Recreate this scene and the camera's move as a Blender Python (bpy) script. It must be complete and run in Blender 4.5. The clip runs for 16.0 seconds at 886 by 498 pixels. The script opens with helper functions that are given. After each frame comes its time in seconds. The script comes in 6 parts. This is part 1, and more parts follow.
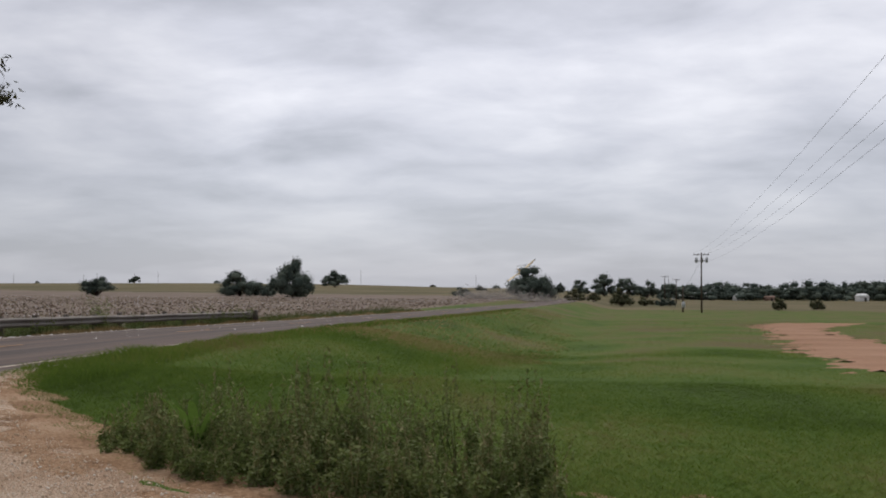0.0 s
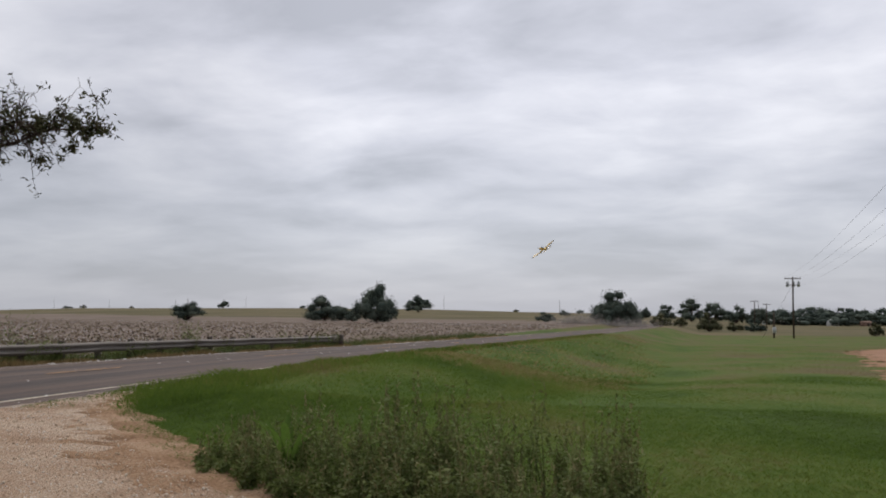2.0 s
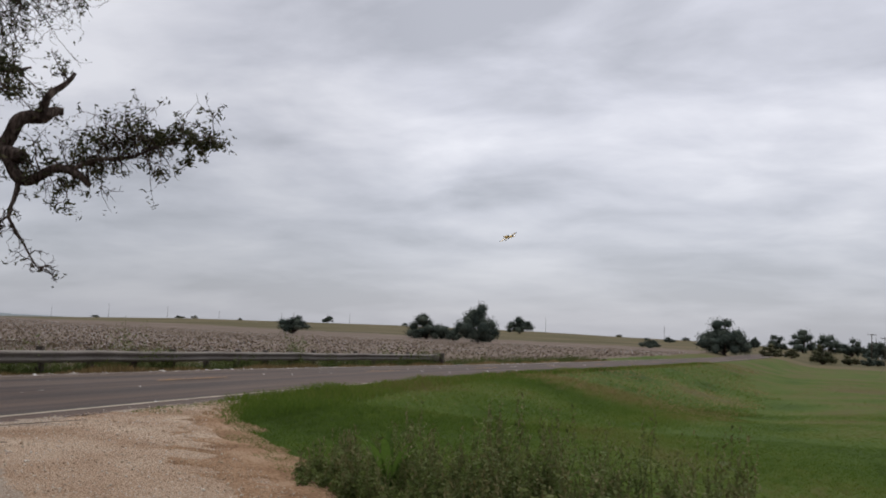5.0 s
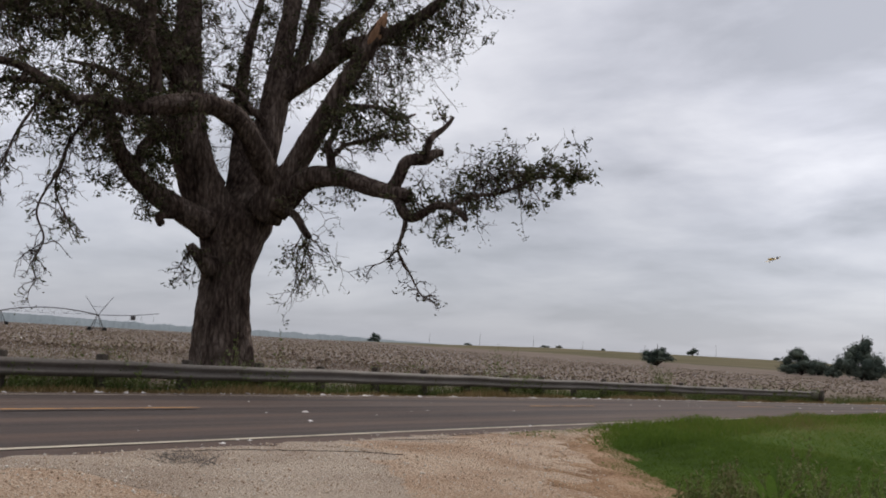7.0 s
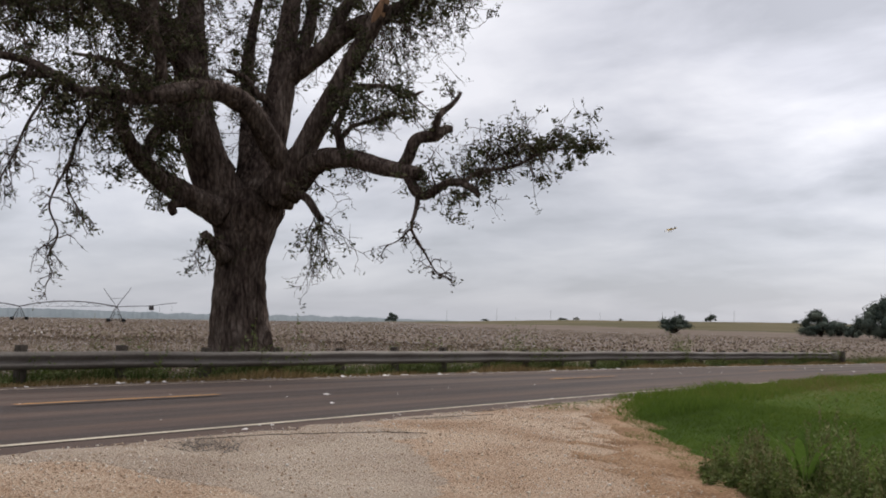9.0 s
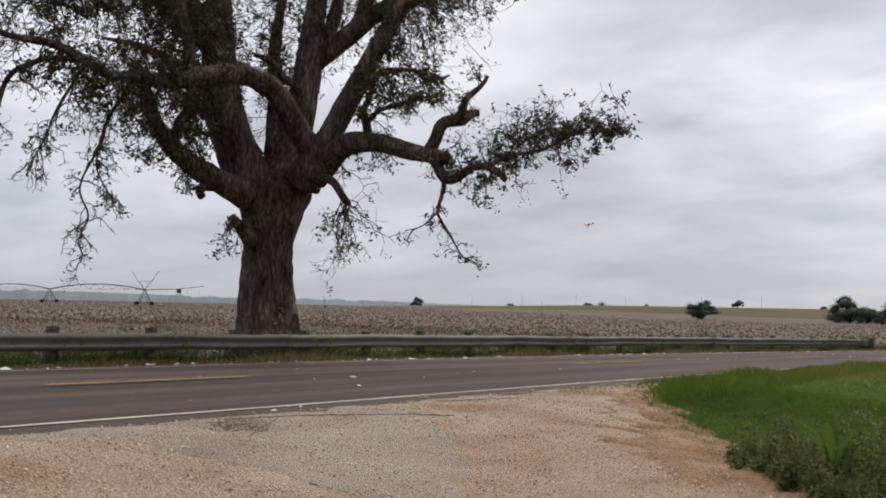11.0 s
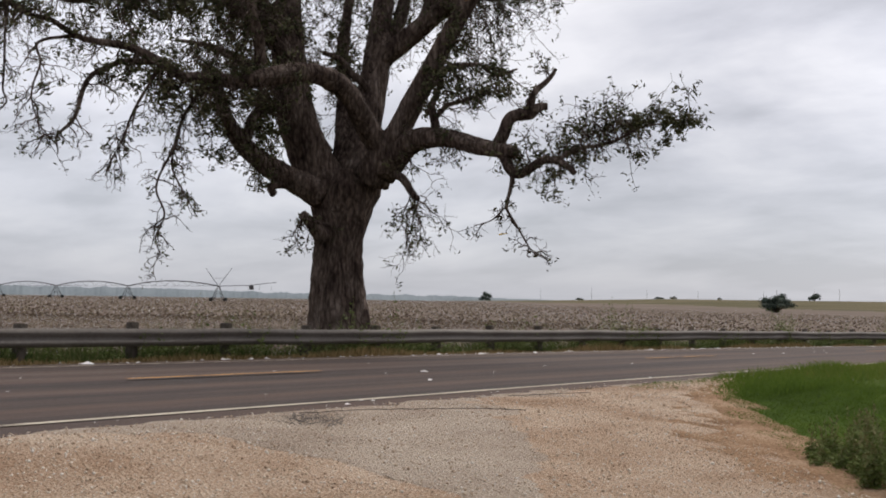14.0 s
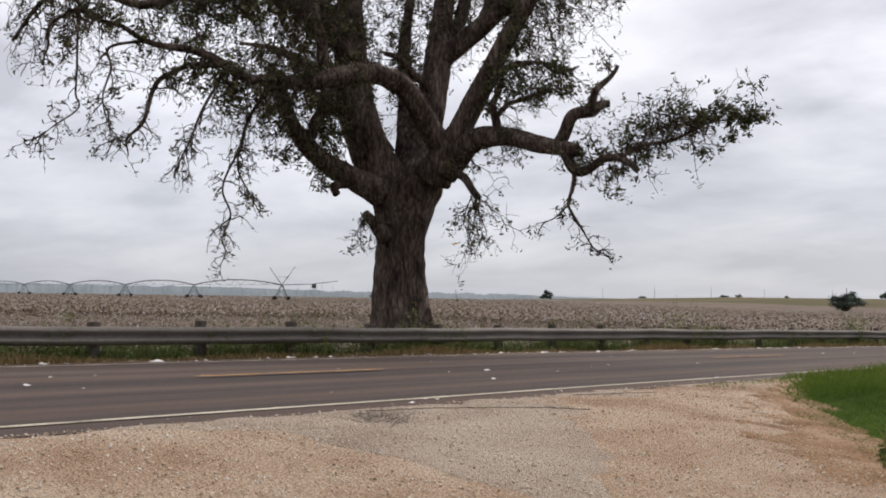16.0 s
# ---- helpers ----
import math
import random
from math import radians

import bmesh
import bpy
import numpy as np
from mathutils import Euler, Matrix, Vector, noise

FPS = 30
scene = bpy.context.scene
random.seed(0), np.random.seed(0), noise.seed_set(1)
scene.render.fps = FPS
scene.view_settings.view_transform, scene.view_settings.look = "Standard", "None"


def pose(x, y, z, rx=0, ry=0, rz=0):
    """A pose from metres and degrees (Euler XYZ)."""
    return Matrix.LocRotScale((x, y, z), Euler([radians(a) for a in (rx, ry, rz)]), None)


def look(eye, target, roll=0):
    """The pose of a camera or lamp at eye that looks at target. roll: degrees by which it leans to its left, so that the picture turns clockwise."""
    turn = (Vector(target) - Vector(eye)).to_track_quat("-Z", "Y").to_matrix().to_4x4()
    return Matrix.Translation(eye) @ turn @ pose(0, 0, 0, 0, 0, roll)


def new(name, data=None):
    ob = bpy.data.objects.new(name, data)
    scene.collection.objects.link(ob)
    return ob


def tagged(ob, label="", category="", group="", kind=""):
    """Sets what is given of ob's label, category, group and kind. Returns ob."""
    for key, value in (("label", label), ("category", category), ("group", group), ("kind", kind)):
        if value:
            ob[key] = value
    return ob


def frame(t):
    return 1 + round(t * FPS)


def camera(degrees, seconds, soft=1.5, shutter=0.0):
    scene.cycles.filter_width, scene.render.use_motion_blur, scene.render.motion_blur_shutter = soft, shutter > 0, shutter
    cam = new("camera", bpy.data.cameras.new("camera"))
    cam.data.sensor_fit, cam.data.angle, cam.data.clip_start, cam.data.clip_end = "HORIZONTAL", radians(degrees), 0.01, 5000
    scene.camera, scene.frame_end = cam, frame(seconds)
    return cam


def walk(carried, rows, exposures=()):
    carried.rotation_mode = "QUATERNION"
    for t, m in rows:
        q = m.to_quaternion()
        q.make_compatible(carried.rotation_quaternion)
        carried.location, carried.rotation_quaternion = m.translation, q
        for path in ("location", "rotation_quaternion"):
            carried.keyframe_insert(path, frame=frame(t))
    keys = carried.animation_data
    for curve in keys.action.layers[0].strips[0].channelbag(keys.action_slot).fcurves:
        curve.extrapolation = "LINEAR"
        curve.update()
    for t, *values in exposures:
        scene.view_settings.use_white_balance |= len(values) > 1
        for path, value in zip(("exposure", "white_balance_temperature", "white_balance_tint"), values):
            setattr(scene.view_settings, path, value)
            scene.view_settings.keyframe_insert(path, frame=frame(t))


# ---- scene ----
cam = camera(49.8, 16.0, soft=1.9)
# seconds, eye x y z (metres), yaw, pitch, roll (degrees)
PATH = """
0 0.183 -0.004 1.213 0.00 2.24 0.00
0.5 0.148 -0.009 1.220 1.31 2.76 0.83
1 0.155 -0.036 1.218 2.36 2.66 0.16
1.5 0.167 -0.060 1.210 4.25 3.04 -0.10
2 0.155 -0.057 1.208 4.97 3.73 0.01
2.5 0.158 -0.071 1.201 5.36 3.22 1.22
3 0.145 -0.046 1.210 6.73 4.43 1.79
3.5 0.112 -0.018 1.210 9.21 5.32 3.07
3.7 0.121 -0.047 1.202 10.51 4.80 2.17
6 0.065 0.156 1.187 11.98 5.07 1.99
6.2 0.052 0.141 1.182 13.61 5.48 2.46
6.4 0.061 0.135 1.173 18.51 6.03 4.34
6.5 0.071 0.101 1.162 21.52 6.36 4.27
6.6 0.054 0.118 1.194 24.57 6.30 4.49
6.8 0.032 0.069 1.208 29.31 5.91 4.34
7 0.044 -0.006 1.161 32.81 5.70 3.30
7.5 -0.004 0.056 1.159 36.36 5.45 1.45
8 0.001 0.053 1.163 34.21 5.32 0.83
8.5 -0.002 0.056 1.162 33.52 4.73 0.92
11 -0.004 0.025 1.148 35.09 3.36 1.14
11.5 -0.000 0.024 1.151 35.57 3.38 1.12
12 0.003 0.010 1.150 35.88 3.34 1.12
12.5 -0.000 0.000 1.150 37.88 3.11 0.82
13 0.003 -0.002 1.149 38.86 2.99 0.85
13.5 -0.001 -0.002 1.152 39.08 2.94 0.94
14 -0.012 0.006 1.145 39.18 2.98 0.86
14.5 -0.005 -0.006 1.149 39.41 2.83 0.81
15 -0.007 -0.012 1.147 40.13 2.66 0.83
15.5 -0.007 -0.017 1.147 41.28 2.60 0.62
16 -0.009 -0.037 1.152 42.82 2.83 0.81
"""
rows = [[float(v) for v in l.split()] for l in PATH.split("\n") if l.strip()]


def eye_pose(x, y, z, yaw, pitch, roll):
    a, p = radians(yaw), radians(pitch)
    ahead = Vector((-math.sin(a) * math.cos(p), math.cos(a) * math.cos(p), math.sin(p)))
    return look((x, y, z), Vector((x, y, z)) + ahead, roll)


walk(cam, [(r[0], eye_pose(*r[1:])) for r in rows], exposures=[(0.0, 0.0, 6500, 12), (3.5, 0.0, 6500, 12), (6.0, -0.1, 6500, 12), (7.5, 0.1, 6550, 12), (8.5, 0.19, 6600, 12), (11.0, 0.17, 6600, 12), (12.5, 0.16, 6600, 12), (14.5, 0.25, 6650, 12), (16.0, 0.35, 6650, 12)])

# ---------------------------------------------------------------- light: overcast sky
world = bpy.data.worlds.new("overcast")
scene.world = world
world.use_nodes = True
wt = world.node_tree
wt.nodes.clear()


def wn(kind, **kw):
    n = wt.nodes.new(kind)
    for k, v in kw.items():
        n.inputs[k].default_value = v
    return n


SUN_EL, SUN_AZ = 52.0, 2.0
sky = wt.nodes.new("ShaderNodeTexSky")
sky.sky_type, sky.sun_disc = "NISHITA", False
sky.sun_elevation, sky.sun_rotation = radians(SUN_EL), radians(-SUN_AZ)
co = wt.nodes.new("ShaderNodeTexCoord")
sep = wt.nodes.new("ShaderNodeSeparateXYZ")
wt.links.new(co.outputs["Generated"], sep.inputs[0])
lift = wt.nodes.new("ShaderNodeMath"); lift.operation = "MAXIMUM"; lift.inputs[1].default_value = 0.0
wt.links.new(sep.outputs[2], lift.inputs[0])
add = wt.nodes.new("ShaderNodeMath"); add.operation = "ADD"; add.inputs[1].default_value = 0.21
wt.links.new(lift.outputs[0], add.inputs[0])
comb = wt.nodes.new("ShaderNodeCombineXYZ")
for i in (0, 1):
    d = wt.nodes.new("ShaderNodeMath"); d.operation = "DIVIDE"
    wt.links.new(sep.outputs[i], d.inputs[0]); wt.links.new(add.outputs[0], d.inputs[1])
    wt.links.new(d.outputs[0], comb.inputs[i])
big = wn("ShaderNodeTexNoise", Scale=1.05, Detail=6.0, Roughness=0.5, Distortion=0.3)
small = wn("ShaderNodeTexNoise", Scale=2.6, Detail=6.0, Roughness=0.55, Distortion=0.3)
shift = wt.nodes.new("ShaderNodeMapping"); shift.inputs["Location"].default_value = (3.4, 1.7, 0.0); shift.inputs["Rotation"].default_value = (0, 0, 0.5); shift.inputs["Scale"].default_value = (1.0, 1.25, 1.0)
wt.links.new(comb.outputs[0], shift.inputs[0])
for n in (big, small):
    wt.links.new(shift.outputs[0], n.inputs["Vector"])
mixn = wt.nodes.new("ShaderNodeMath"); mixn.operation = "MULTIPLY_ADD"; mixn.inputs[1].default_value = 0.42
wt.links.new(small.outputs["Fac"], mixn.inputs[0]); wt.links.new(big.outputs["Fac"], mixn.inputs[2])
ramp = wt.nodes.new("ShaderNodeValToRGB")
wt.links.new(mixn.outputs[0], ramp.inputs[0])
els = ramp.color_ramp.elements
els[0].position, els[0].color = 0.55, (0.47, 0.485, 0.53, 1)
els[1].position, els[1].color = 0.88, (0.89, 0.90, 0.945, 1)
e = els.new(0.70); e.color = (0.66, 0.675, 0.735, 1)
# a paler, flatter band of haze low down
haze = wt.nodes.new("ShaderNodeMapRange"); haze.inputs["From Min"].default_value = 0.0; haze.inputs["From Max"].default_value = 0.2; haze.inputs["To Min"].default_value = 0.8; haze.inputs["To Max"].default_value = 0.0
wt.links.new(lift.outputs[0], haze.inputs[0])
hm = wt.nodes.new("ShaderNodeMix"); hm.data_type = "RGBA"
wt.links.new(haze.outputs[0], hm.inputs["Factor"]); wt.links.new(ramp.outputs[0], hm.inputs["A"]); hm.inputs["B"].default_value = (0.44, 0.475, 0.545, 1)
sm = wt.nodes.new("ShaderNodeMix"); sm.data_type = "RGBA"; sm.inputs["Factor"].default_value = 0.12
sscale = wt.nodes.new("ShaderNodeMix"); sscale.data_type = "RGBA"; sscale.blend_type = "MULTIPLY"; sscale.inputs["Factor"].default_value = 1.0; sscale.inputs["B"].default_value = (0.09, 0.09, 0.09, 1)
wt.links.new(sky.outputs[0], sscale.inputs["A"])
wt.links.new(hm.outputs["Result"], sm.inputs["A"]); wt.links.new(sscale.outputs["Result"], sm.inputs["B"])
bg = wn("ShaderNodeBackground", Strength=1.0)
# the cloud is brighter towards the hidden sun
toward = wt.nodes.new("ShaderNodeVectorMath"); toward.operation = "DOT_PRODUCT"
a_, e_ = radians(SUN_AZ), radians(SUN_EL)
toward.inputs[1].default_value = (-math.sin(a_) * math.cos(e_), math.cos(a_) * math.cos(e_), math.sin(e_))
wt.links.new(co.outputs["Generated"], toward.inputs[0])
glow = wt.nodes.new("ShaderNodeMapRange"); glow.inputs["From Min"].default_value = 0.2; glow.inputs["From Max"].default_value = 0.95; glow.inputs["To Min"].default_value = 0.80; glow.inputs["To Max"].default_value = 1.12
wt.links.new(toward.outputs["Value"], glow.inputs[0])
strength = glow.outputs[0]
# broad thin and thick stretches of the cloud deck: bearing, height, half width, change
for az_c, el_c, wide, gain in ((1.0, 13.0, 20.0, 0.04), (27.0, 13.0, 16.0, -0.12), (62.0, 15.0, 18.0, 0.16)):
    near_c = wt.nodes.new("ShaderNodeVectorMath"); near_c.operation = "DOT_PRODUCT"
    ac, ec = radians(az_c), radians(el_c)
    near_c.inputs[1].default_value = (-math.sin(ac) * math.cos(ec), math.cos(ac) * math.cos(ec), math.sin(ec))
    wt.links.new(co.outputs["Generated"], near_c.inputs[0])
    bank = wt.nodes.new("ShaderNodeMapRange"); bank.interpolation_type = "SMOOTHSTEP"
    bank.inputs["From Min"].default_value, bank.inputs["From Max"].default_value = math.cos(radians(wide)), 1.0
    bank.inputs["To Min"].default_value, bank.inputs["To Max"].default_value = 0.0, gain
    wt.links.new(near_c.outputs["Value"], bank.inputs[0])
    plus = wt.nodes.new("ShaderNodeMath"); plus.operation = "ADD"
    wt.links.new(strength, plus.inputs[0]); wt.links.new(bank.outputs[0], plus.inputs[1])
    strength = plus.outputs[0]
wt.links.new(strength, bg.inputs[1])
wo = wt.nodes.new("ShaderNodeOutputWorld")
wt.links.new(sm.outputs["Result"], bg.inputs[0]); wt.links.new(bg.outputs[0], wo.inputs[0])

sun = new("sun", bpy.data.lights.new("sun", "SUN"))
sun.data.energy, sun.data.angle, sun.data.color = 1.9, radians(40), (1.0, 0.955, 0.89)
sd = Vector((math.sin(radians(-SUN_AZ)) * math.cos(radians(SUN_EL)), math.cos(radians(-SUN_AZ)) * math.cos(radians(SUN_EL)), math.sin(radians(SUN_EL))))
sun.matrix_world = look(sd * 50, (0, 0, 0))


# ---------------------------------------------------------------- materials
def mat(name, stops, scale=4.0, rough=0.85, bump=0.3, metal=0.0, detail=6.0, bump_scale=None, fine=0.35, island=0.0, spec=0.06, stretch=(1, 1, 1), coords="Object", depth=0.05):
    """Two scales of noise pick the colour from stops; bump by the finer one. island: how far pieces differ from one another."""
    m = bpy.data.materials.new(name)
    m.use_nodes = True
    nt = m.node_tree
    L = nt.links.new
    b = nt.nodes["Principled BSDF"]
    b.inputs["Roughness"].default_value, b.inputs["Metallic"].default_value = rough, metal
    b.inputs["Specular IOR Level"].default_value = spec
    tc = nt.nodes.new("ShaderNodeTexCoord")
    mp = nt.nodes.new("ShaderNodeMapping"); mp.inputs["Scale"].default_value = stretch
    L(tc.outputs[coords], mp.inputs[0])
    n1 = nt.nodes.new("ShaderNodeTexNoise"); n1.inputs["Scale"].default_value = scale; n1.inputs["Detail"].default_value = detail
    n2 = nt.nodes.new("ShaderNodeTexNoise"); n2.inputs["Scale"].default_value = bump_scale or scale * 12; n2.inputs["Detail"].default_value = 5.0
    L(mp.outputs[0], n1.inputs["Vector"]); L(mp.outputs[0], n2.inputs["Vector"])
    mx = nt.nodes.new("ShaderNodeMix"); mx.inputs["Factor"].default_value = fine
    L(n1.outputs["Fac"], mx.inputs["A"]); L(n2.outputs["Fac"], mx.inputs["B"])
    src = mx.outputs["Result"]
    if island:
        g = nt.nodes.new("ShaderNodeNewGeometry")
        ma = nt.nodes.new("ShaderNodeMath"); ma.operation = "MULTIPLY_ADD"; ma.inputs[1].default_value = island
        sb = nt.nodes.new("ShaderNodeMath"); sb.operation = "SUBTRACT"; sb.inputs[1].default_value = island / 2
        L(g.outputs["Random Per Island"], ma.inputs[0]); L(src, ma.inputs[2]); L(ma.outputs[0], sb.inputs[0])
        src = sb.outputs[0]
    r = nt.nodes.new("ShaderNodeValToRGB")
    el = r.color_ramp.elements
    while len(el) < len(stops):
        el.new(0.5)
    for k, (p, c) in enumerate(stops):
        el[k].position, el[k].color = p, (*c, 1)
    L(src, r.inputs[0]); L(r.outputs[0], b.inputs["Base Color"])
    if bump:
        bu = nt.nodes.new("ShaderNodeBump"); bu.inputs["Strength"].default_value = bump; bu.inputs["Distance"].default_value = depth
        L(n2.outputs["Fac"], bu.inputs["Height"]); L(bu.outputs[0], b.inputs["Normal"])
    return m



def thin(m, share):
    """Blades and thin leaves let light through."""
    nt = m.node_tree
    L = nt.links.new
    b = nt.nodes["Principled BSDF"]
    tr = nt.nodes.new("ShaderNodeBsdfTranslucent"); mx = nt.nodes.new("ShaderNodeMixShader")
    L(b.inputs["Base Color"].links[0].from_socket, tr.inputs["Color"])
    mx.inputs[0].default_value = share
    L(b.outputs[0], mx.inputs[1]); L(tr.outputs[0], mx.inputs[2])
    L(mx.outputs[0], nt.nodes["Material Output"].inputs["Surface"])


GRASS = mat("grass_ground", [(0.36, (0.038, 0.064, 0.011)), (0.46, (0.053, 0.089, 0.014)), (0.55, (0.076, 0.104, 0.021)), (0.62, (0.095, 0.095, 0.032)), (0.72, (0.103, 0.084, 0.040))], 0.30, 0.95, 0.6, bump_scale=7, fine=0.25, detail=5.0, stretch=(1, 0.45, 1))
SOIL = mat("cotton_soil", [(0.3, (0.12, 0.092, 0.073)), (0.55, (0.165, 0.13, 0.105)), (0.75, (0.22, 0.18, 0.15))], 0.06, 0.95, 0.5, bump_scale=3)
PASTURE = mat("pasture", [(0.40, (0.082, 0.074, 0.036)), (0.5, (0.108, 0.092, 0.048)), (0.60, (0.140, 0.112, 0.066))], 0.025, 0.95, 0.3, bump_scale=1.5)
GRAVEL = mat("gravel", [(0.36, (0.25, 0.155, 0.095)), (0.45, (0.40, 0.27, 0.18)), (0.54, (0.53, 0.405, 0.30)), (0.70, (0.66, 0.56, 0.45))], 0.75, 0.92, 1.0, bump_scale=60, fine=0.5)
DIRT = mat("red_dirt", [(0.3, (0.202, 0.110, 0.066)), (0.55, (0.290, 0.172, 0.110)), (0.75, (0.352, 0.229, 0.158))], 0.3, 0.95, 0.5, bump_scale=8)
ASPHALT = mat("asphalt", [(0.36, (0.036, 0.029, 0.027)), (0.46, (0.062, 0.048, 0.043)), (0.55, (0.098, 0.066, 0.052)), (0.68, (0.112, 0.094, 0.084))], 1.3, 0.8, 0.35, bump_scale=40, stretch=(1, 0.03, 1), fine=0.2, detail=4.0, coords="UV", spec=0.12)
WHITE = mat("road_white", [(0.34, (0.170, 0.144, 0.112)), (0.42, (0.360, 0.317, 0.249)), (0.6, (0.560, 0.499, 0.396))], 2.4, 0.7, 0.2)
YELLOW = mat("road_orange", [(0.36, (0.16, 0.095, 0.05)), (0.48, (0.40, 0.21, 0.075)), (0.66, (0.52, 0.29, 0.10))], 2.0, 0.7, 0.2)
STEEL = mat("galvanised_steel", [(0.3, (0.126, 0.110, 0.096)), (0.6, (0.198, 0.180, 0.161))], 0.9, 0.65, 0.2, metal=0.2, bump_scale=14)
POSTWOOD = mat("weathered_wood", [(0.3, (0.055, 0.046, 0.038)), (0.6, (0.115, 0.098, 0.082))], 3.0, 0.9, 0.6, stretch=(6, 6, 1))
BARK = mat("bark", [(0.36, (0.038, 0.026, 0.022)), (0.46, (0.090, 0.065, 0.054)), (0.55, (0.146, 0.110, 0.092)), (0.68, (0.248, 0.198, 0.169))], 1.4, 0.95, 0.8, stretch=(2.2, 2.2, 0.9), bump_scale=7.0, fine=0.45, depth=0.08)


def furrow(m, scale, stretch, dark):
    """Deep cracks between plates of bark: darker and sunken along the edges of cells."""
    nt = m.node_tree
    L = nt.links.new
    b = nt.nodes["Principled BSDF"]
    tc = nt.nodes.new("ShaderNodeTexCoord"); mp = nt.nodes.new("ShaderNodeMapping"); mp.inputs["Scale"].default_value = stretch
    wob = nt.nodes.new("ShaderNodeTexNoise"); wob.inputs["Scale"].default_value = 3.0
    ad = nt.nodes.new("ShaderNodeVectorMath"); ad.operation = "MULTIPLY_ADD"; ad.inputs[1].default_value = (0.25, 0.25, 0.25)
    vo = nt.nodes.new("ShaderNodeTexVoronoi"); vo.feature = "DISTANCE_TO_EDGE"; vo.inputs["Scale"].default_value = scale
    L(tc.outputs["Object"], mp.inputs[0]); L(tc.outputs["Object"], wob.inputs["Vector"])
    L(wob.outputs["Color"], ad.inputs[0]); L(mp.outputs[0], ad.inputs[2]); L(ad.outputs[0], vo.inputs["Vector"])
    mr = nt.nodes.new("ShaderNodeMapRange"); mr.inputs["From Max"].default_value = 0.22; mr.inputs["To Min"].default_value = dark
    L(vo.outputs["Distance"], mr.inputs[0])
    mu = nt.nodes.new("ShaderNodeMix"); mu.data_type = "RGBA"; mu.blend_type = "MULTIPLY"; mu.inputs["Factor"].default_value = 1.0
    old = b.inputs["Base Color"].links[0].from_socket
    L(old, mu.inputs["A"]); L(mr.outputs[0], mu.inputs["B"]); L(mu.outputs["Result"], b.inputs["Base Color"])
    bu = nt.nodes.new("ShaderNodeBump"); bu.inputs["Strength"].default_value = 0.9; bu.inputs["Distance"].default_value = 0.06
    L(mr.outputs[0], bu.inputs["Height"]); L(b.inputs["Normal"].links[0].from_socket, bu.inputs["Normal"]); L(bu.outputs[0], b.inputs["Normal"])


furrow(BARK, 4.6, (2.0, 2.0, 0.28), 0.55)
LEAF = mat("pecan_leaf", [(0.2, (0.040, 0.045, 0.023)), (0.5, (0.080, 0.085, 0.042)), (0.85, (0.145, 0.135, 0.075))], 0.5, 0.8, 0.0, island=0.7, spec=0.1)
# leaf green made paler and bluer, with a little distance haze painted in
OAKLEAF = mat("hazed_oak_leaf", [(0.2, (0.040, 0.055, 0.046)), (0.5, (0.072, 0.091, 0.074)), (0.85, (0.121, 0.143, 0.110))], 0.4, 0.85, 0.0, island=0.7)
BLADE = mat("grass_blade", [(0.36, (0.065, 0.105, 0.018)), (0.46, (0.091, 0.147, 0.023)), (0.55, (0.130, 0.171, 0.034)), (0.62, (0.162, 0.157, 0.051)), (0.72, (0.176, 0.138, 0.064))], 0.30, 0.8, 0.0, bump_scale=7, fine=0.25, detail=5.0, island=0.10, stretch=(1, 0.45, 1))


def browner(m, x0, x1, amount):
    """The grass is poorer and browner towards the infield."""
    nt = m.node_tree
    L = nt.links.new
    tc = nt.nodes.new("ShaderNodeTexCoord"); sx = nt.nodes.new("ShaderNodeSeparateXYZ")
    L(tc.outputs["Object"], sx.inputs[0])
    mr = nt.nodes.new("ShaderNodeMapRange"); mr.inputs["From Min"].default_value = x0; mr.inputs["From Max"].default_value = x1; mr.inputs["To Max"].default_value = amount
    L(sx.outputs[0], mr.inputs[0])
    ramp_in = [n for n in nt.nodes if n.bl_idname == "ShaderNodeValToRGB"][0].inputs[0]
    ad = nt.nodes.new("ShaderNodeMath"); ad.operation = "ADD"
    L(ramp_in.links[0].from_socket, ad.inputs[0]); L(mr.outputs[0], ad.inputs[1]); L(ad.outputs[0], ramp_in)


for m_ in (GRASS, BLADE):
    browner(m_, 4.0, 9.5, 0.085)


# ---------------------------------------------------------------- the lie of the land
def smooth(a, b, v):
    t = np.clip((v - a) / (b - a), 0, 1)
    return t * t * (3 - 2 * t)


def road_x(y):
    """The road's centre line: it bends gently away to the right."""
    u = np.clip(np.asarray(y, float) - 3.0, 0, 43.0)
    return -9.9 + 0.5 * 0.0043 * u * u + 0.185 * np.maximum(np.asarray(y, float) - 46.0, 0)


def road_slope(y):
    return 0.0043 * np.clip(np.asarray(y, float) - 3.0, 0, 43.0)


def road_z(y):
    return np.interp(y, [-60, 0, 6.4, 18.3, 30.5, 42.7, 55, 67, 120, 200, 300, 500], [0.9, 0.285, 0.158, -0.04, -0.24, -0.45, -0.63, -0.78, -1.35, -2.15, -2.6, -3.2])


def road_fall(q):
    """The road's cross slope: a little steeper beyond the centre line."""
    return 0.0128 * q + 0.0095 * np.minimum(q, 0.0)


def road_offset(x, y):
    """Metres from the road's centre line, positive on the driveway's side."""
    return (x - road_x(y)) / np.sqrt(1 + road_slope(y) ** 2)


def ripple(x, y, s, seed=0.0):
    return np.sin(x * s + 1.3 + seed) * np.sin(y * s * 0.83 + 0.4 + seed) + 0.6 * np.sin(x * s * 2.3 + y * s * 1.7 + seed)


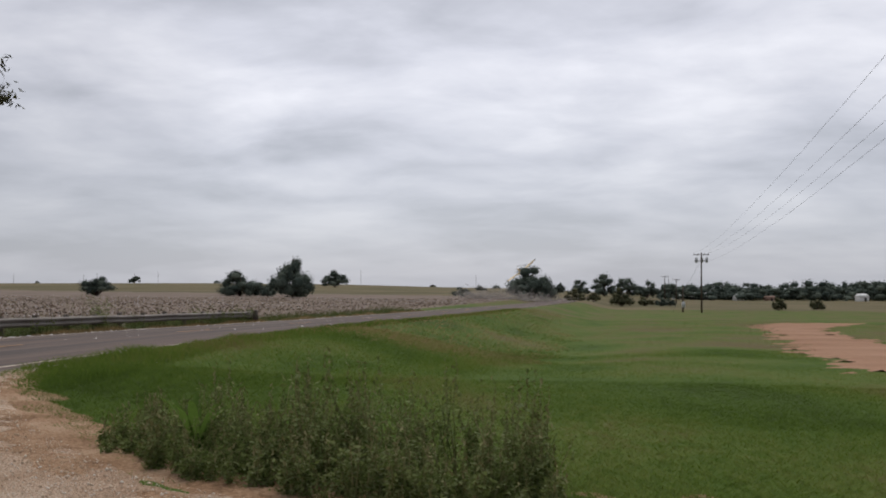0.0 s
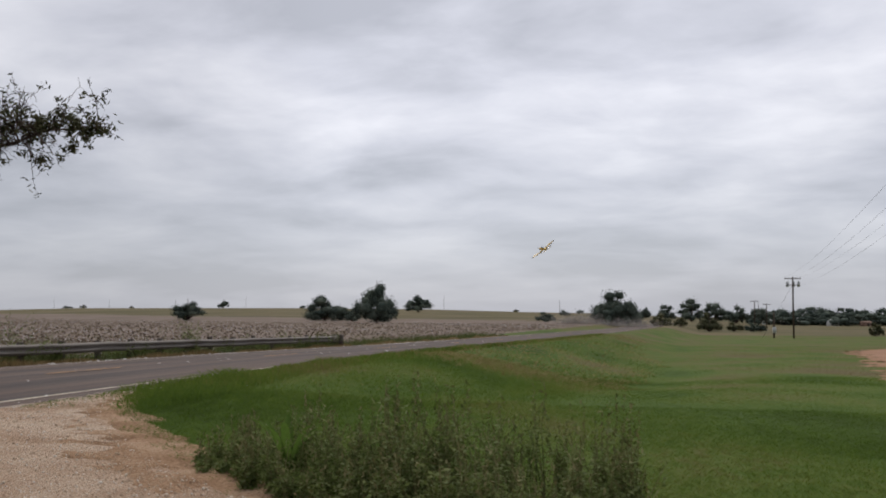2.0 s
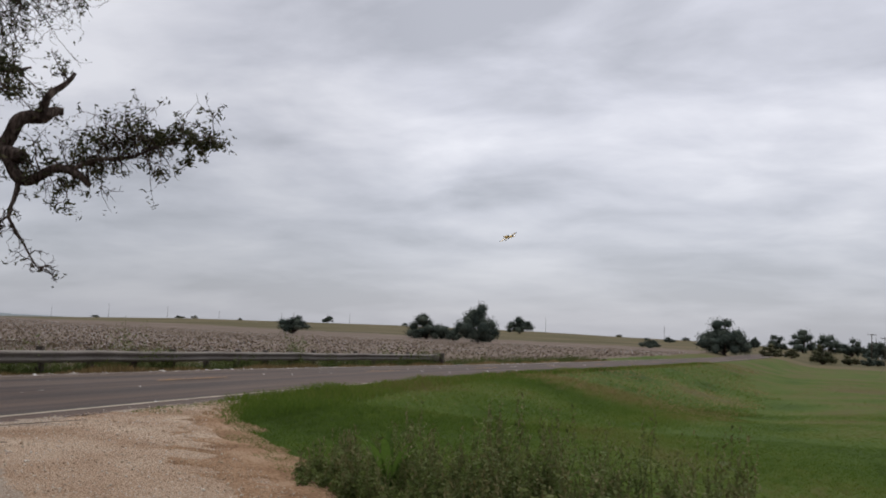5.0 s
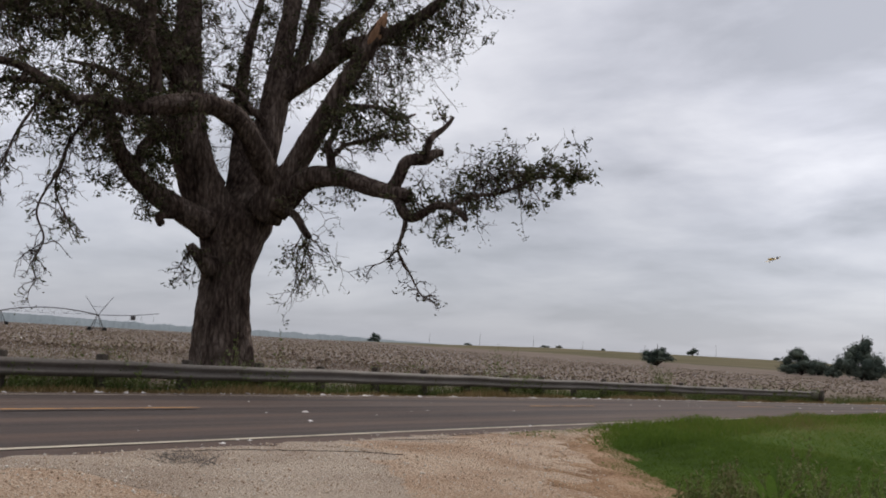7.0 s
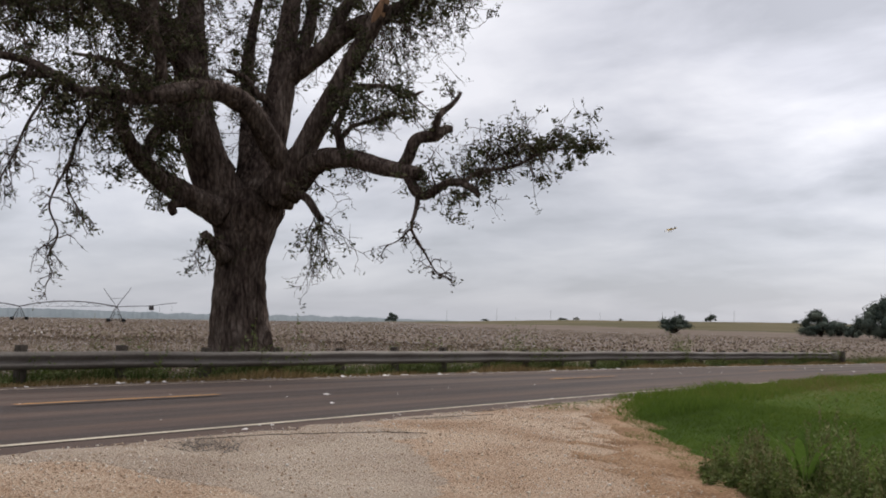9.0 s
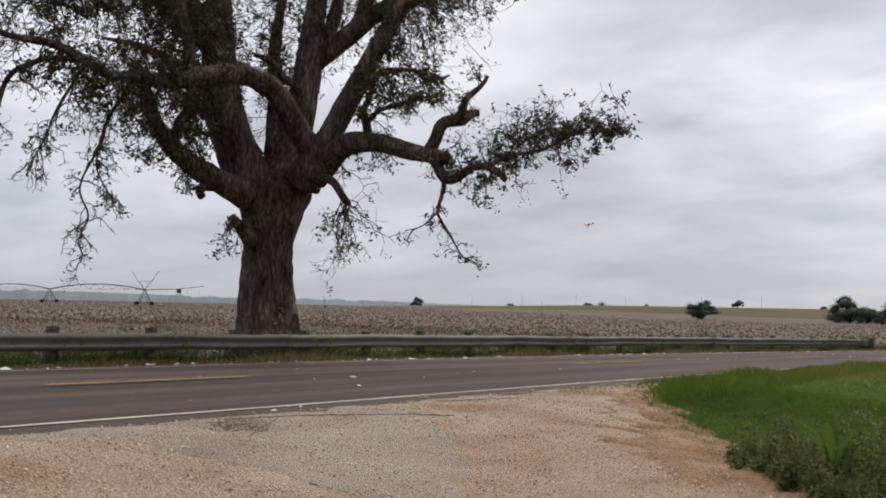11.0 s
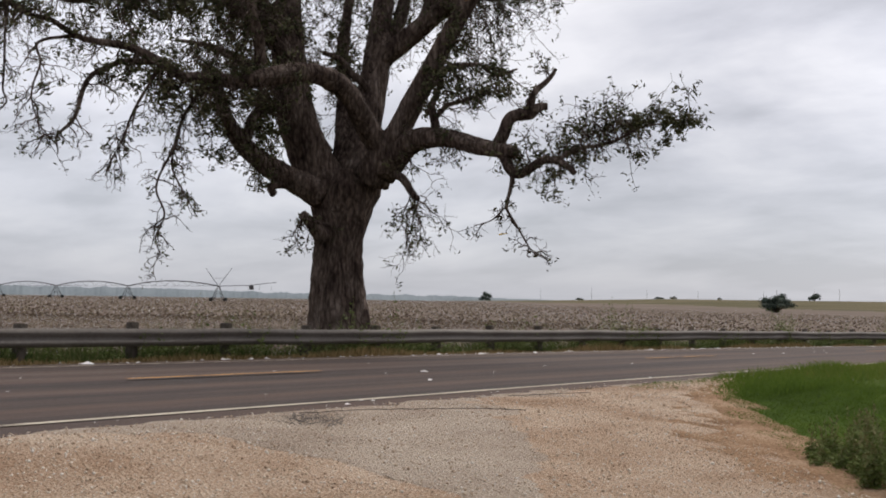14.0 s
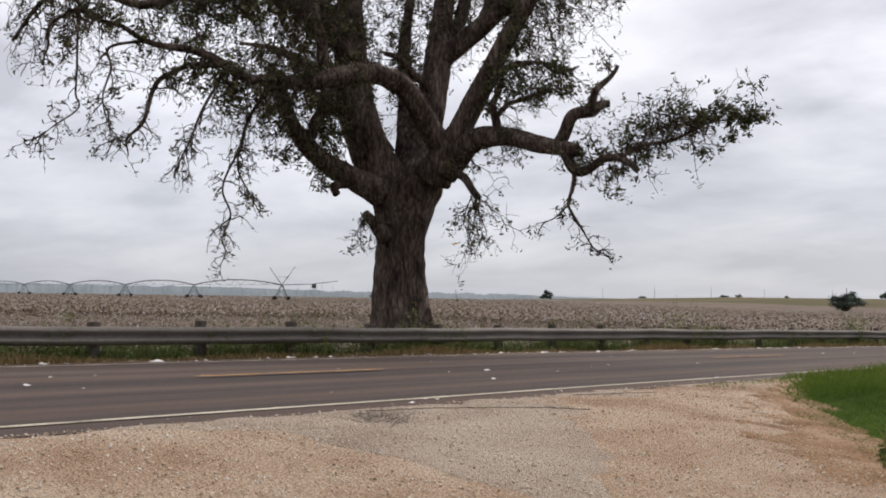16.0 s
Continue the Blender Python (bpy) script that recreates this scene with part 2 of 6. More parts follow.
def land(x, y):
    x, y = np.asarray(x, float), np.asarray(y, float)
    r = np.hypot(x, y)
    az = np.degrees(np.arctan2(-x, y))
    # meadow on the near side of the road, falling away
    near = np.interp(r, [0, 6, 12, 35, 170, 320, 600, 1200, 4600], [0.0, 0.0, -0.08, -0.85, -3.4, -4.6, -6.0, -9.0, -30.0])
    near = near + 0.006 * ripple(x, y, 0.35) * smooth(6, 20, r)
    near = near - 0.3 * np.exp(-((az + 7 + 0 * r) / 5.0) ** 2) * smooth(12, 30, r) * (1 - smooth(60, 110, r))
    # cotton field on the far side, flat, with a low hill behind its forward half
    crest = np.interp(az, [-30, -8, 0, 6, 14, 26, 33, 40, 60], [-6, -1.2, 0.6, 2.6, 3.4, 3.2, 1.0, -0.5, -0.5])
    flat = np.interp(az, [0, 10, 20, 35, 45, 60], [-1.3, -1.2, -1.1, -0.75, -0.55, -0.5])
    field = flat - 0.45 * np.exp(-((r - 230) / 110.0) ** 2) * smooth(38, 22, az) + (crest - flat) * smooth(230, 700, r)
    field = np.where(r > 700, field - (r - 700) * 0.006, field)
    q = road_offset(x, y)
    left = smooth(-4.9, -8.5, q)
    right = smooth(4.6, 4.6 + np.interp(y, [5, 20, 60], [3.0, 5.0, 9.0]), q)
    rz = road_z(y) + road_fall(q)
    bed = rz - 0.03 - 0.3 * (np.abs(q) < 3.9)
    side = np.where(q < 0, field, near)
    k = np.where(q < 0, left, right)
    fade = 1 - smooth(230, 330, y)
    # low grown-over bank beside the asphalt
    bank = 0.15 * np.exp(-((q - 6.4) / 1.7) ** 2) * smooth(10, 19, y) * (1 - smooth(90, 140, y)) * (q > 4.3)
    far_mix = smooth(-10, 14, q / np.maximum(r, 1) * 100)
    blend = field * (1 - far_mix) + near * far_mix
    z = bed * (1 - k) + side * k + bank
    z = z * fade + blend * (1 - fade)
    return np.where(r > 4000, np.minimum(z, -24), z)


def ground_at(x, y):
    return float(land(np.array([x]), np.array([y]))[0])


def mesh_ob(name, verts, faces, materials, parent=None, smooth_faces=False):
    me = bpy.data.meshes.new(name)
    me.from_pydata([tuple(map(float, v)) for v in verts], [], [tuple(map(int, f)) for f in faces])
    for m in (materials if isinstance(materials, (list, tuple)) else [materials]):
        me.materials.append(m)
    if smooth_faces:
        me.polygons.foreach_set("use_smooth", [True] * len(me.polygons))
    me.update()
    ob = new(name, me)
    if parent:
        ob.parent = parent
    return ob


def build_ground():
    azs = np.concatenate([np.arange(-36, 78, 0.4), np.arange(78, 324, 3.0)])
    rs = [0.6]
    while rs[-1] < 4600:
        rs.append(rs[-1] * 1.028 + 0.03)
    rs = np.array(rs)
    A, R = np.meshgrid(np.radians(azs), rs)
    X, Y = -np.sin(A) * R, np.cos(A) * R
    Z = land(X, Y)
    n, m = Z.shape
    verts = np.stack([X.ravel(), Y.ravel(), Z.ravel()], 1).tolist() + [(0, 0, 0)]
    faces, mats = [], []
    q = road_offset(X, Y)
    az = np.degrees(A)
    az = np.where(az > 180, az - 360, az)
    edge = np.interp(az, [-10, 0, 20, 33, 40, 180], [205, 285, 340, 440, 680, 730])
    cotton = (q < -8.0) & (R < edge)
    past = (q < -8.0) & ~cotton
    past |= (q >= -8) & (R > 200)
    for i in range(n - 1):
        for j in range(m):
            k = (j + 1) % m
            faces.append((i * m + j, i * m + k, (i + 1) * m + k, (i + 1) * m + j))
            mats.append(1 if cotton[i, j] else 2 if past[i, j] else 0)
    for j in range(m):
        faces.append((n * m, (j + 1) % m, j)); mats.append(0)
    ob = mesh_ob("ground", verts, [f[::-1] for f in faces], [GRASS, SOIL, PASTURE], smooth_faces=True)
    ob.data.polygons.foreach_set("material_index", mats)
    return tagged(ob, "mown green meadow, brown cotton field and low pasture hill", "ground", kind="structure")


def road_strip(name, q0, q1, lift, material, y0=-60.0, y1=330.0, step=1.0, skirt=0.0, label="", wobble=0.0, category="road"):
    ys = np.arange(y0, y1 + 1e-6, step) if y1 - y0 > step else np.array([y0, y1])
    verts, faces = [], []
    for k, y in enumerate(ys):
        s = float(road_slope(y)); nx, ny = 1 / math.sqrt(1 + s * s), -s / math.sqrt(1 + s * s)
        for q in ([q0, q0, q1, q1] if skirt else [q0, q1]):
            w = wobble * (noise.noise((y * 0.7, q, 0.0)) + 0.6 * noise.noise((y * 2.9, q, 3.0)))
            qq = q + (w if abs(q) > 3.9 else w * 0.25)
            verts.append([road_x(y) + nx * qq, y + ny * qq, road_z(y) + float(road_fall(qq)) + lift])
        if skirt:
            verts[-4][2] -= skirt; verts[-1][2] -= skirt
    w = 4 if skirt else 2
    for k in range(len(ys) - 1):
        for j in range(w - 1):
            faces.append((k * w + j, k * w + j + 1, (k + 1) * w + j + 1, (k + 1) * w + j))
    ob = mesh_ob(name, verts, faces, material, smooth_faces=False)
    uv = ob.data.uv_layers.new(name="along")
    across = [q0, q0, q1, q1] if skirt else [q0, q1]
    for loop in ob.data.loops:
        k, j = divmod(loop.vertex_index, w)
        uv.data[loop.index].uv = (across[j], float(ys[k]))
    return tagged(ob, label, category, kind="structure")


build_ground()
road_strip("road", -4.15, 4.25, 0.0, ASPHALT, step=0.5, skirt=0.45, wobble=0.06, label="worn two-lane asphalt country road with tyre-darkened tracks")
road_strip("road_line", -3.42, -3.32, 0.005, WHITE, label="thin white edge line painted along the asphalt", category="road marking")
road_strip("road_line", 3.67, 3.765, 0.005, WHITE, label="white edge line painted beside the gravel driveway", category="road marking")
for k in range(-4, 22):
    y0 = 6.35 + k * 12.0
    tagged(road_strip("centre_dash", -0.06, 0.06, 0.006, YELLOW, y0=y0, y1=y0 + 3.0, step=0.5), "faded orange centre dash on the road", "road marking", "centre dashes")


# ---------------------------------------------------------------- mesh helpers
def fast_mesh(name, verts, tris, material, mats=None, parent=None, shade=False):
    """One mesh from arrays of corners and triangles."""
    verts, tris = np.asarray(verts, np.float32).reshape(-1, 3), np.asarray(tris, np.int32).reshape(-1, 3)
    me = bpy.data.meshes.new(name)
    me.vertices.add(len(verts)); me.vertices.foreach_set("co", verts.ravel())
    me.loops.add(len(tris) * 3); me.loops.foreach_set("vertex_index", tris.ravel())
    me.polygons.add(len(tris)); me.polygons.foreach_set("loop_start", np.arange(0, len(tris) * 3, 3, dtype=np.int32))
    for m in (material if isinstance(material, (list, tuple)) else [material]):
        me.materials.append(m)
    if mats is not None:
        me.polygons.foreach_set("material_index", np.asarray(mats, np.int32))
    if shade:
        me.polygons.foreach_set("use_smooth", np.ones(len(tris), bool))
    me.update(calc_edges=True)
    me.validate()
    ob = new(name, me)
    if parent:
        ob.parent = parent
    return ob


class Heap:
    """Gathers corners and triangles of many small pieces."""

    def __init__(self):
        self.v, self.t, self.m, self.n = [], [], [], 0

    def add(self, verts, tris, mat_index=0):
        verts = np.asarray(verts, float).reshape(-1, 3); tris = np.asarray(tris, int).reshape(-1, 3)
        self.v.append(verts); self.t.append(tris + self.n); self.m.append(np.full(len(tris), mat_index)); self.n += len(verts)

    def many(self, verts, tris, mat_index=0):
        """verts: pieces x corners x 3, all with the same triangles."""
        verts = np.asarray(verts, float); k, c = verts.shape[:2]
        t = (np.asarray(tris, int)[None] + (np.arange(k) * c)[:, None, None]).reshape(-1, 3)
        self.add(verts.reshape(-1, 3), t, mat_index)

    def done(self, name, material, parent=None, shade=False):
        return fast_mesh(name, np.concatenate(self.v), np.concatenate(self.t), material, np.concatenate(self.m), parent, shade)


def curve_through(nodes, per=5):
    """A smooth line through nodes of x, y, z, radius."""
    p = np.asarray(nodes, float)
    p = np.vstack([2 * p[0] - p[1], p, 2 * p[-1] - p[-2]])
    out = []
    for i in range(1, len(p) - 2):
        a, b, c, d = p[i - 1:i + 3]
        for t in np.linspace(0, 1, per, endpoint=False):
            out.append(0.5 * (2 * b + (c - a) * t + (2 * a - 5 * b + 4 * c - d) * t * t + (3 * b - a - 3 * c + d) * t ** 3))
    out.append(p[-2])
    out = np.array(out)
    out[:, 3] = np.maximum(out[:, 3], 0.002)
    return out


def tube(heap, line, sides=8, rough=0.0, mat_index=0, cap=True, seed=0.0):
    """A round limb along line; rough: how lumpy and ridged its skin is."""
    line = np.asarray(line, float)
    d = np.gradient(line[:, :3], axis=0)
    d /= np.linalg.norm(d, axis=1, keepdims=True) + 1e-9
    ref = np.array([0.0, 0.0, 1.0]) if abs(d[0][2]) < 0.8 else np.array([1.0, 0.0, 0.0])
    verts = []
    for k, (p, t) in enumerate(zip(line, d)):
        u = np.cross(t, ref); u /= np.linalg.norm(u) + 1e-9
        w = np.cross(u, t); ref = w
        for j in range(sides):
            a = 2 * math.pi * j / sides
            r = p[3]
            if rough:
                r *= 1 + rough * (noise.noise((p[0] * 2.2 + 7 * math.cos(a) * 0.35 + seed, p[1] * 2.2 + 7 * math.sin(a) * 0.35, p[2] * 1.3)) + 0.4 * math.sin(a * 5 + seed + 2 * noise.noise((p[2] * 0.8, seed, 0.0))) + 0.55 * noise.noise((p[0] * 5 + 9 * math.cos(a), p[1] * 5 + 9 * math.sin(a), p[2] * 4 + seed)))
            verts.append(p[:3] + (u * math.cos(a) + w * math.sin(a)) * r)
    tris = []
    for k in range(len(line) - 1):
        for j in range(sides):
            a, b = k * sides + j, k * sides + (j + 1) % sides
            tris += [(a, a + sides, b + sides), (a, b + sides, b)]
    if cap:
        for base, flip in ((0, False), ((len(line) - 1) * sides, True)):
            verts.append(line[0 if base == 0 else -1, :3])
            for j in range(sides):
                a, b = base + j, base + (j + 1) % sides
                tris.append((len(verts) - 1, b, a) if flip else (len(verts) - 1, a, b))
    heap.add(verts, tris, mat_index)


def prism(heap, x0, x1, y0, y1, z0, z1, mat_index=0, bevel=0.0):
    """A box with its upper and lower edges taken off by bevel."""
    b = bevel
    rings = [(z0, b), (z0 + b, 0), (z1 - b, 0), (z1, b)] if b else [(z0, 0), (z1, 0)]
    v, t = [], []
    for z, i in rings:
        v += [(x0 + i, y0 + i, z), (x1 - i, y0 + i, z), (x1 - i, y1 - i, z), (x0 + i, y1 - i, z)]
    for k in range(len(rings) - 1):
        for j in range(4):
            a, c = k * 4 + j, k * 4 + (j + 1) % 4
            t += [(a, c, c + 4), (a, c + 4, a + 4)]
    n = len(v) - 4
    t += [(0, 2, 1), (0, 3, 2), (n, n + 1, n + 2), (n, n + 2, n + 3)]
    heap.add(v, t, mat_index)


def empty(name, m, label="", category="", group="", kind=""):
    ob = new(name)
    ob.empty_display_size = 0.1
    ob.matrix_world = m
    return tagged(ob, label, category, group, kind)


def leaf_cards(rng, centres, size, flat=0.4, droop=0.0, long=2.6):
    """Small pointed leaves, four corners each, turned at random about their centres."""
    n = len(centres)
    d = rng.normal(size=(n, 3)); d[:, 2] = d[:, 2] * flat - droop
    d /= np.linalg.norm(d, axis=1, keepdims=True)
    s = np.cross(d, rng.normal(size=(n, 3))); s /= np.linalg.norm(s, axis=1, keepdims=True)
    L = (size * (0.6 + 0.8 * rng.random(n)))[:, None]
    c = np.asarray(centres)
    bend = np.cross(d, s) * L * 0.12
    return np.stack([c - d * L * 0.5, c + s * L / long * 0.5 + bend, c + d * L * 0.5, c - s * L / long * 0.5 + bend], 1)


LEAF_TRIS = [(0, 1, 2), (0, 2, 3)]


# ---------------------------------------------------------------- guardrail
def build_guardrail():
    rail = empty("guardrail", pose(0, 0, 0), "long grey galvanised W-beam guardrail on wooden posts beside the road", "guardrail")
    prof = [(0.0, 0.0), (0.04, -0.012), (0.09, -0.05), (0.09, -0.085), (0.005, -0.13), (0.005, -0.165), (0.09, -0.205), (0.09, -0.24), (0.035, -0.285), (-0.01, -0.30)]

    def at(y, q, h):
        s = float(road_slope(y)); l = math.sqrt(1 + s * s)
        return (float(road_x(y)) + q / l, y - s * q / l, float(road_z(y)) - 0.115 + h)

    step, k, y = 3.81, 0, -16.4
    while y < 46.5:
        heap = Heap()
        ys = np.linspace(y - 0.12, y + step, 7)
        v, t = [], []
        dent = 0.012 * math.sin(k * 2.1)
        for i, yy in enumerate(ys):
            for a, b in prof:
                v.append(at(yy, -4.45 + a + 0.004 * (k % 2), 0.565 + b + dent * math.sin(i)))
            for a, b in reversed(prof):
                v.append(at(yy, -4.45 + a - 0.006 + 0.004 * (k % 2), 0.565 + b + dent * math.sin(i)))
        n = len(prof) * 2
        for i in range(len(ys) - 1):
            for j in range(n):
                p, q = i * n + j, i * n + (j + 1) % n
                t += [(p, q, q + n), (p, q + n, p + n)]
        heap.add(v, t)
        heap.done("beam", STEEL, rail)
        y += step; k += 1
    post = None
    y, i = -13.6, 0
    rng = np.random.default_rng(4)
    while y < 48.4:
        x, yy, z = at(y, -4.60, 0.0)
        if post is None:
            heap = Heap()
            prism(heap, -0.075, 0.075, -0.075, 0.075, -0.6, 0.61, bevel=0.012)
            post = heap.done("post", POSTWOOD, rail)
            o = post
        else:
            o = new("post", post.data); o.parent = rail
        o.matrix_world = pose(x, yy, z + rng.uniform(0.0, 0.07), rng.uniform(-1.5, 1.5), rng.uniform(-1.5, 1.5), rng.uniform(-6, 6))
        y += 1.9; i += 1
    # blunt end: a short boxed terminal and a round post
    x, yy, z = at(48.9, -4.45, 0.0)
    turn = pose(x, yy, z, 0, 0, -math.degrees(math.atan(float(road_slope(50.0)))))
    for name, y0, y1, z0, z1, w in (("end_box", -0.9, -0.15, 0.24, 0.58, 0.14), ("end_plate", -0.1, 0.2, 0.08, 0.64, 0.28)):
        heap = Heap(); prism(heap, -w, w, y0, y1, z0, z1, bevel=0.02)
        heap.done(name, STEEL if name == "end_box" else POSTWOOD, rail).matrix_world = turn
    heap = Heap(); tube(heap, [(0, 0.2, -0.5, 0.1), (0, 0.2, 0.2, 0.1)], 10)
    heap.done("end_post", POSTWOOD, rail).matrix_world = turn


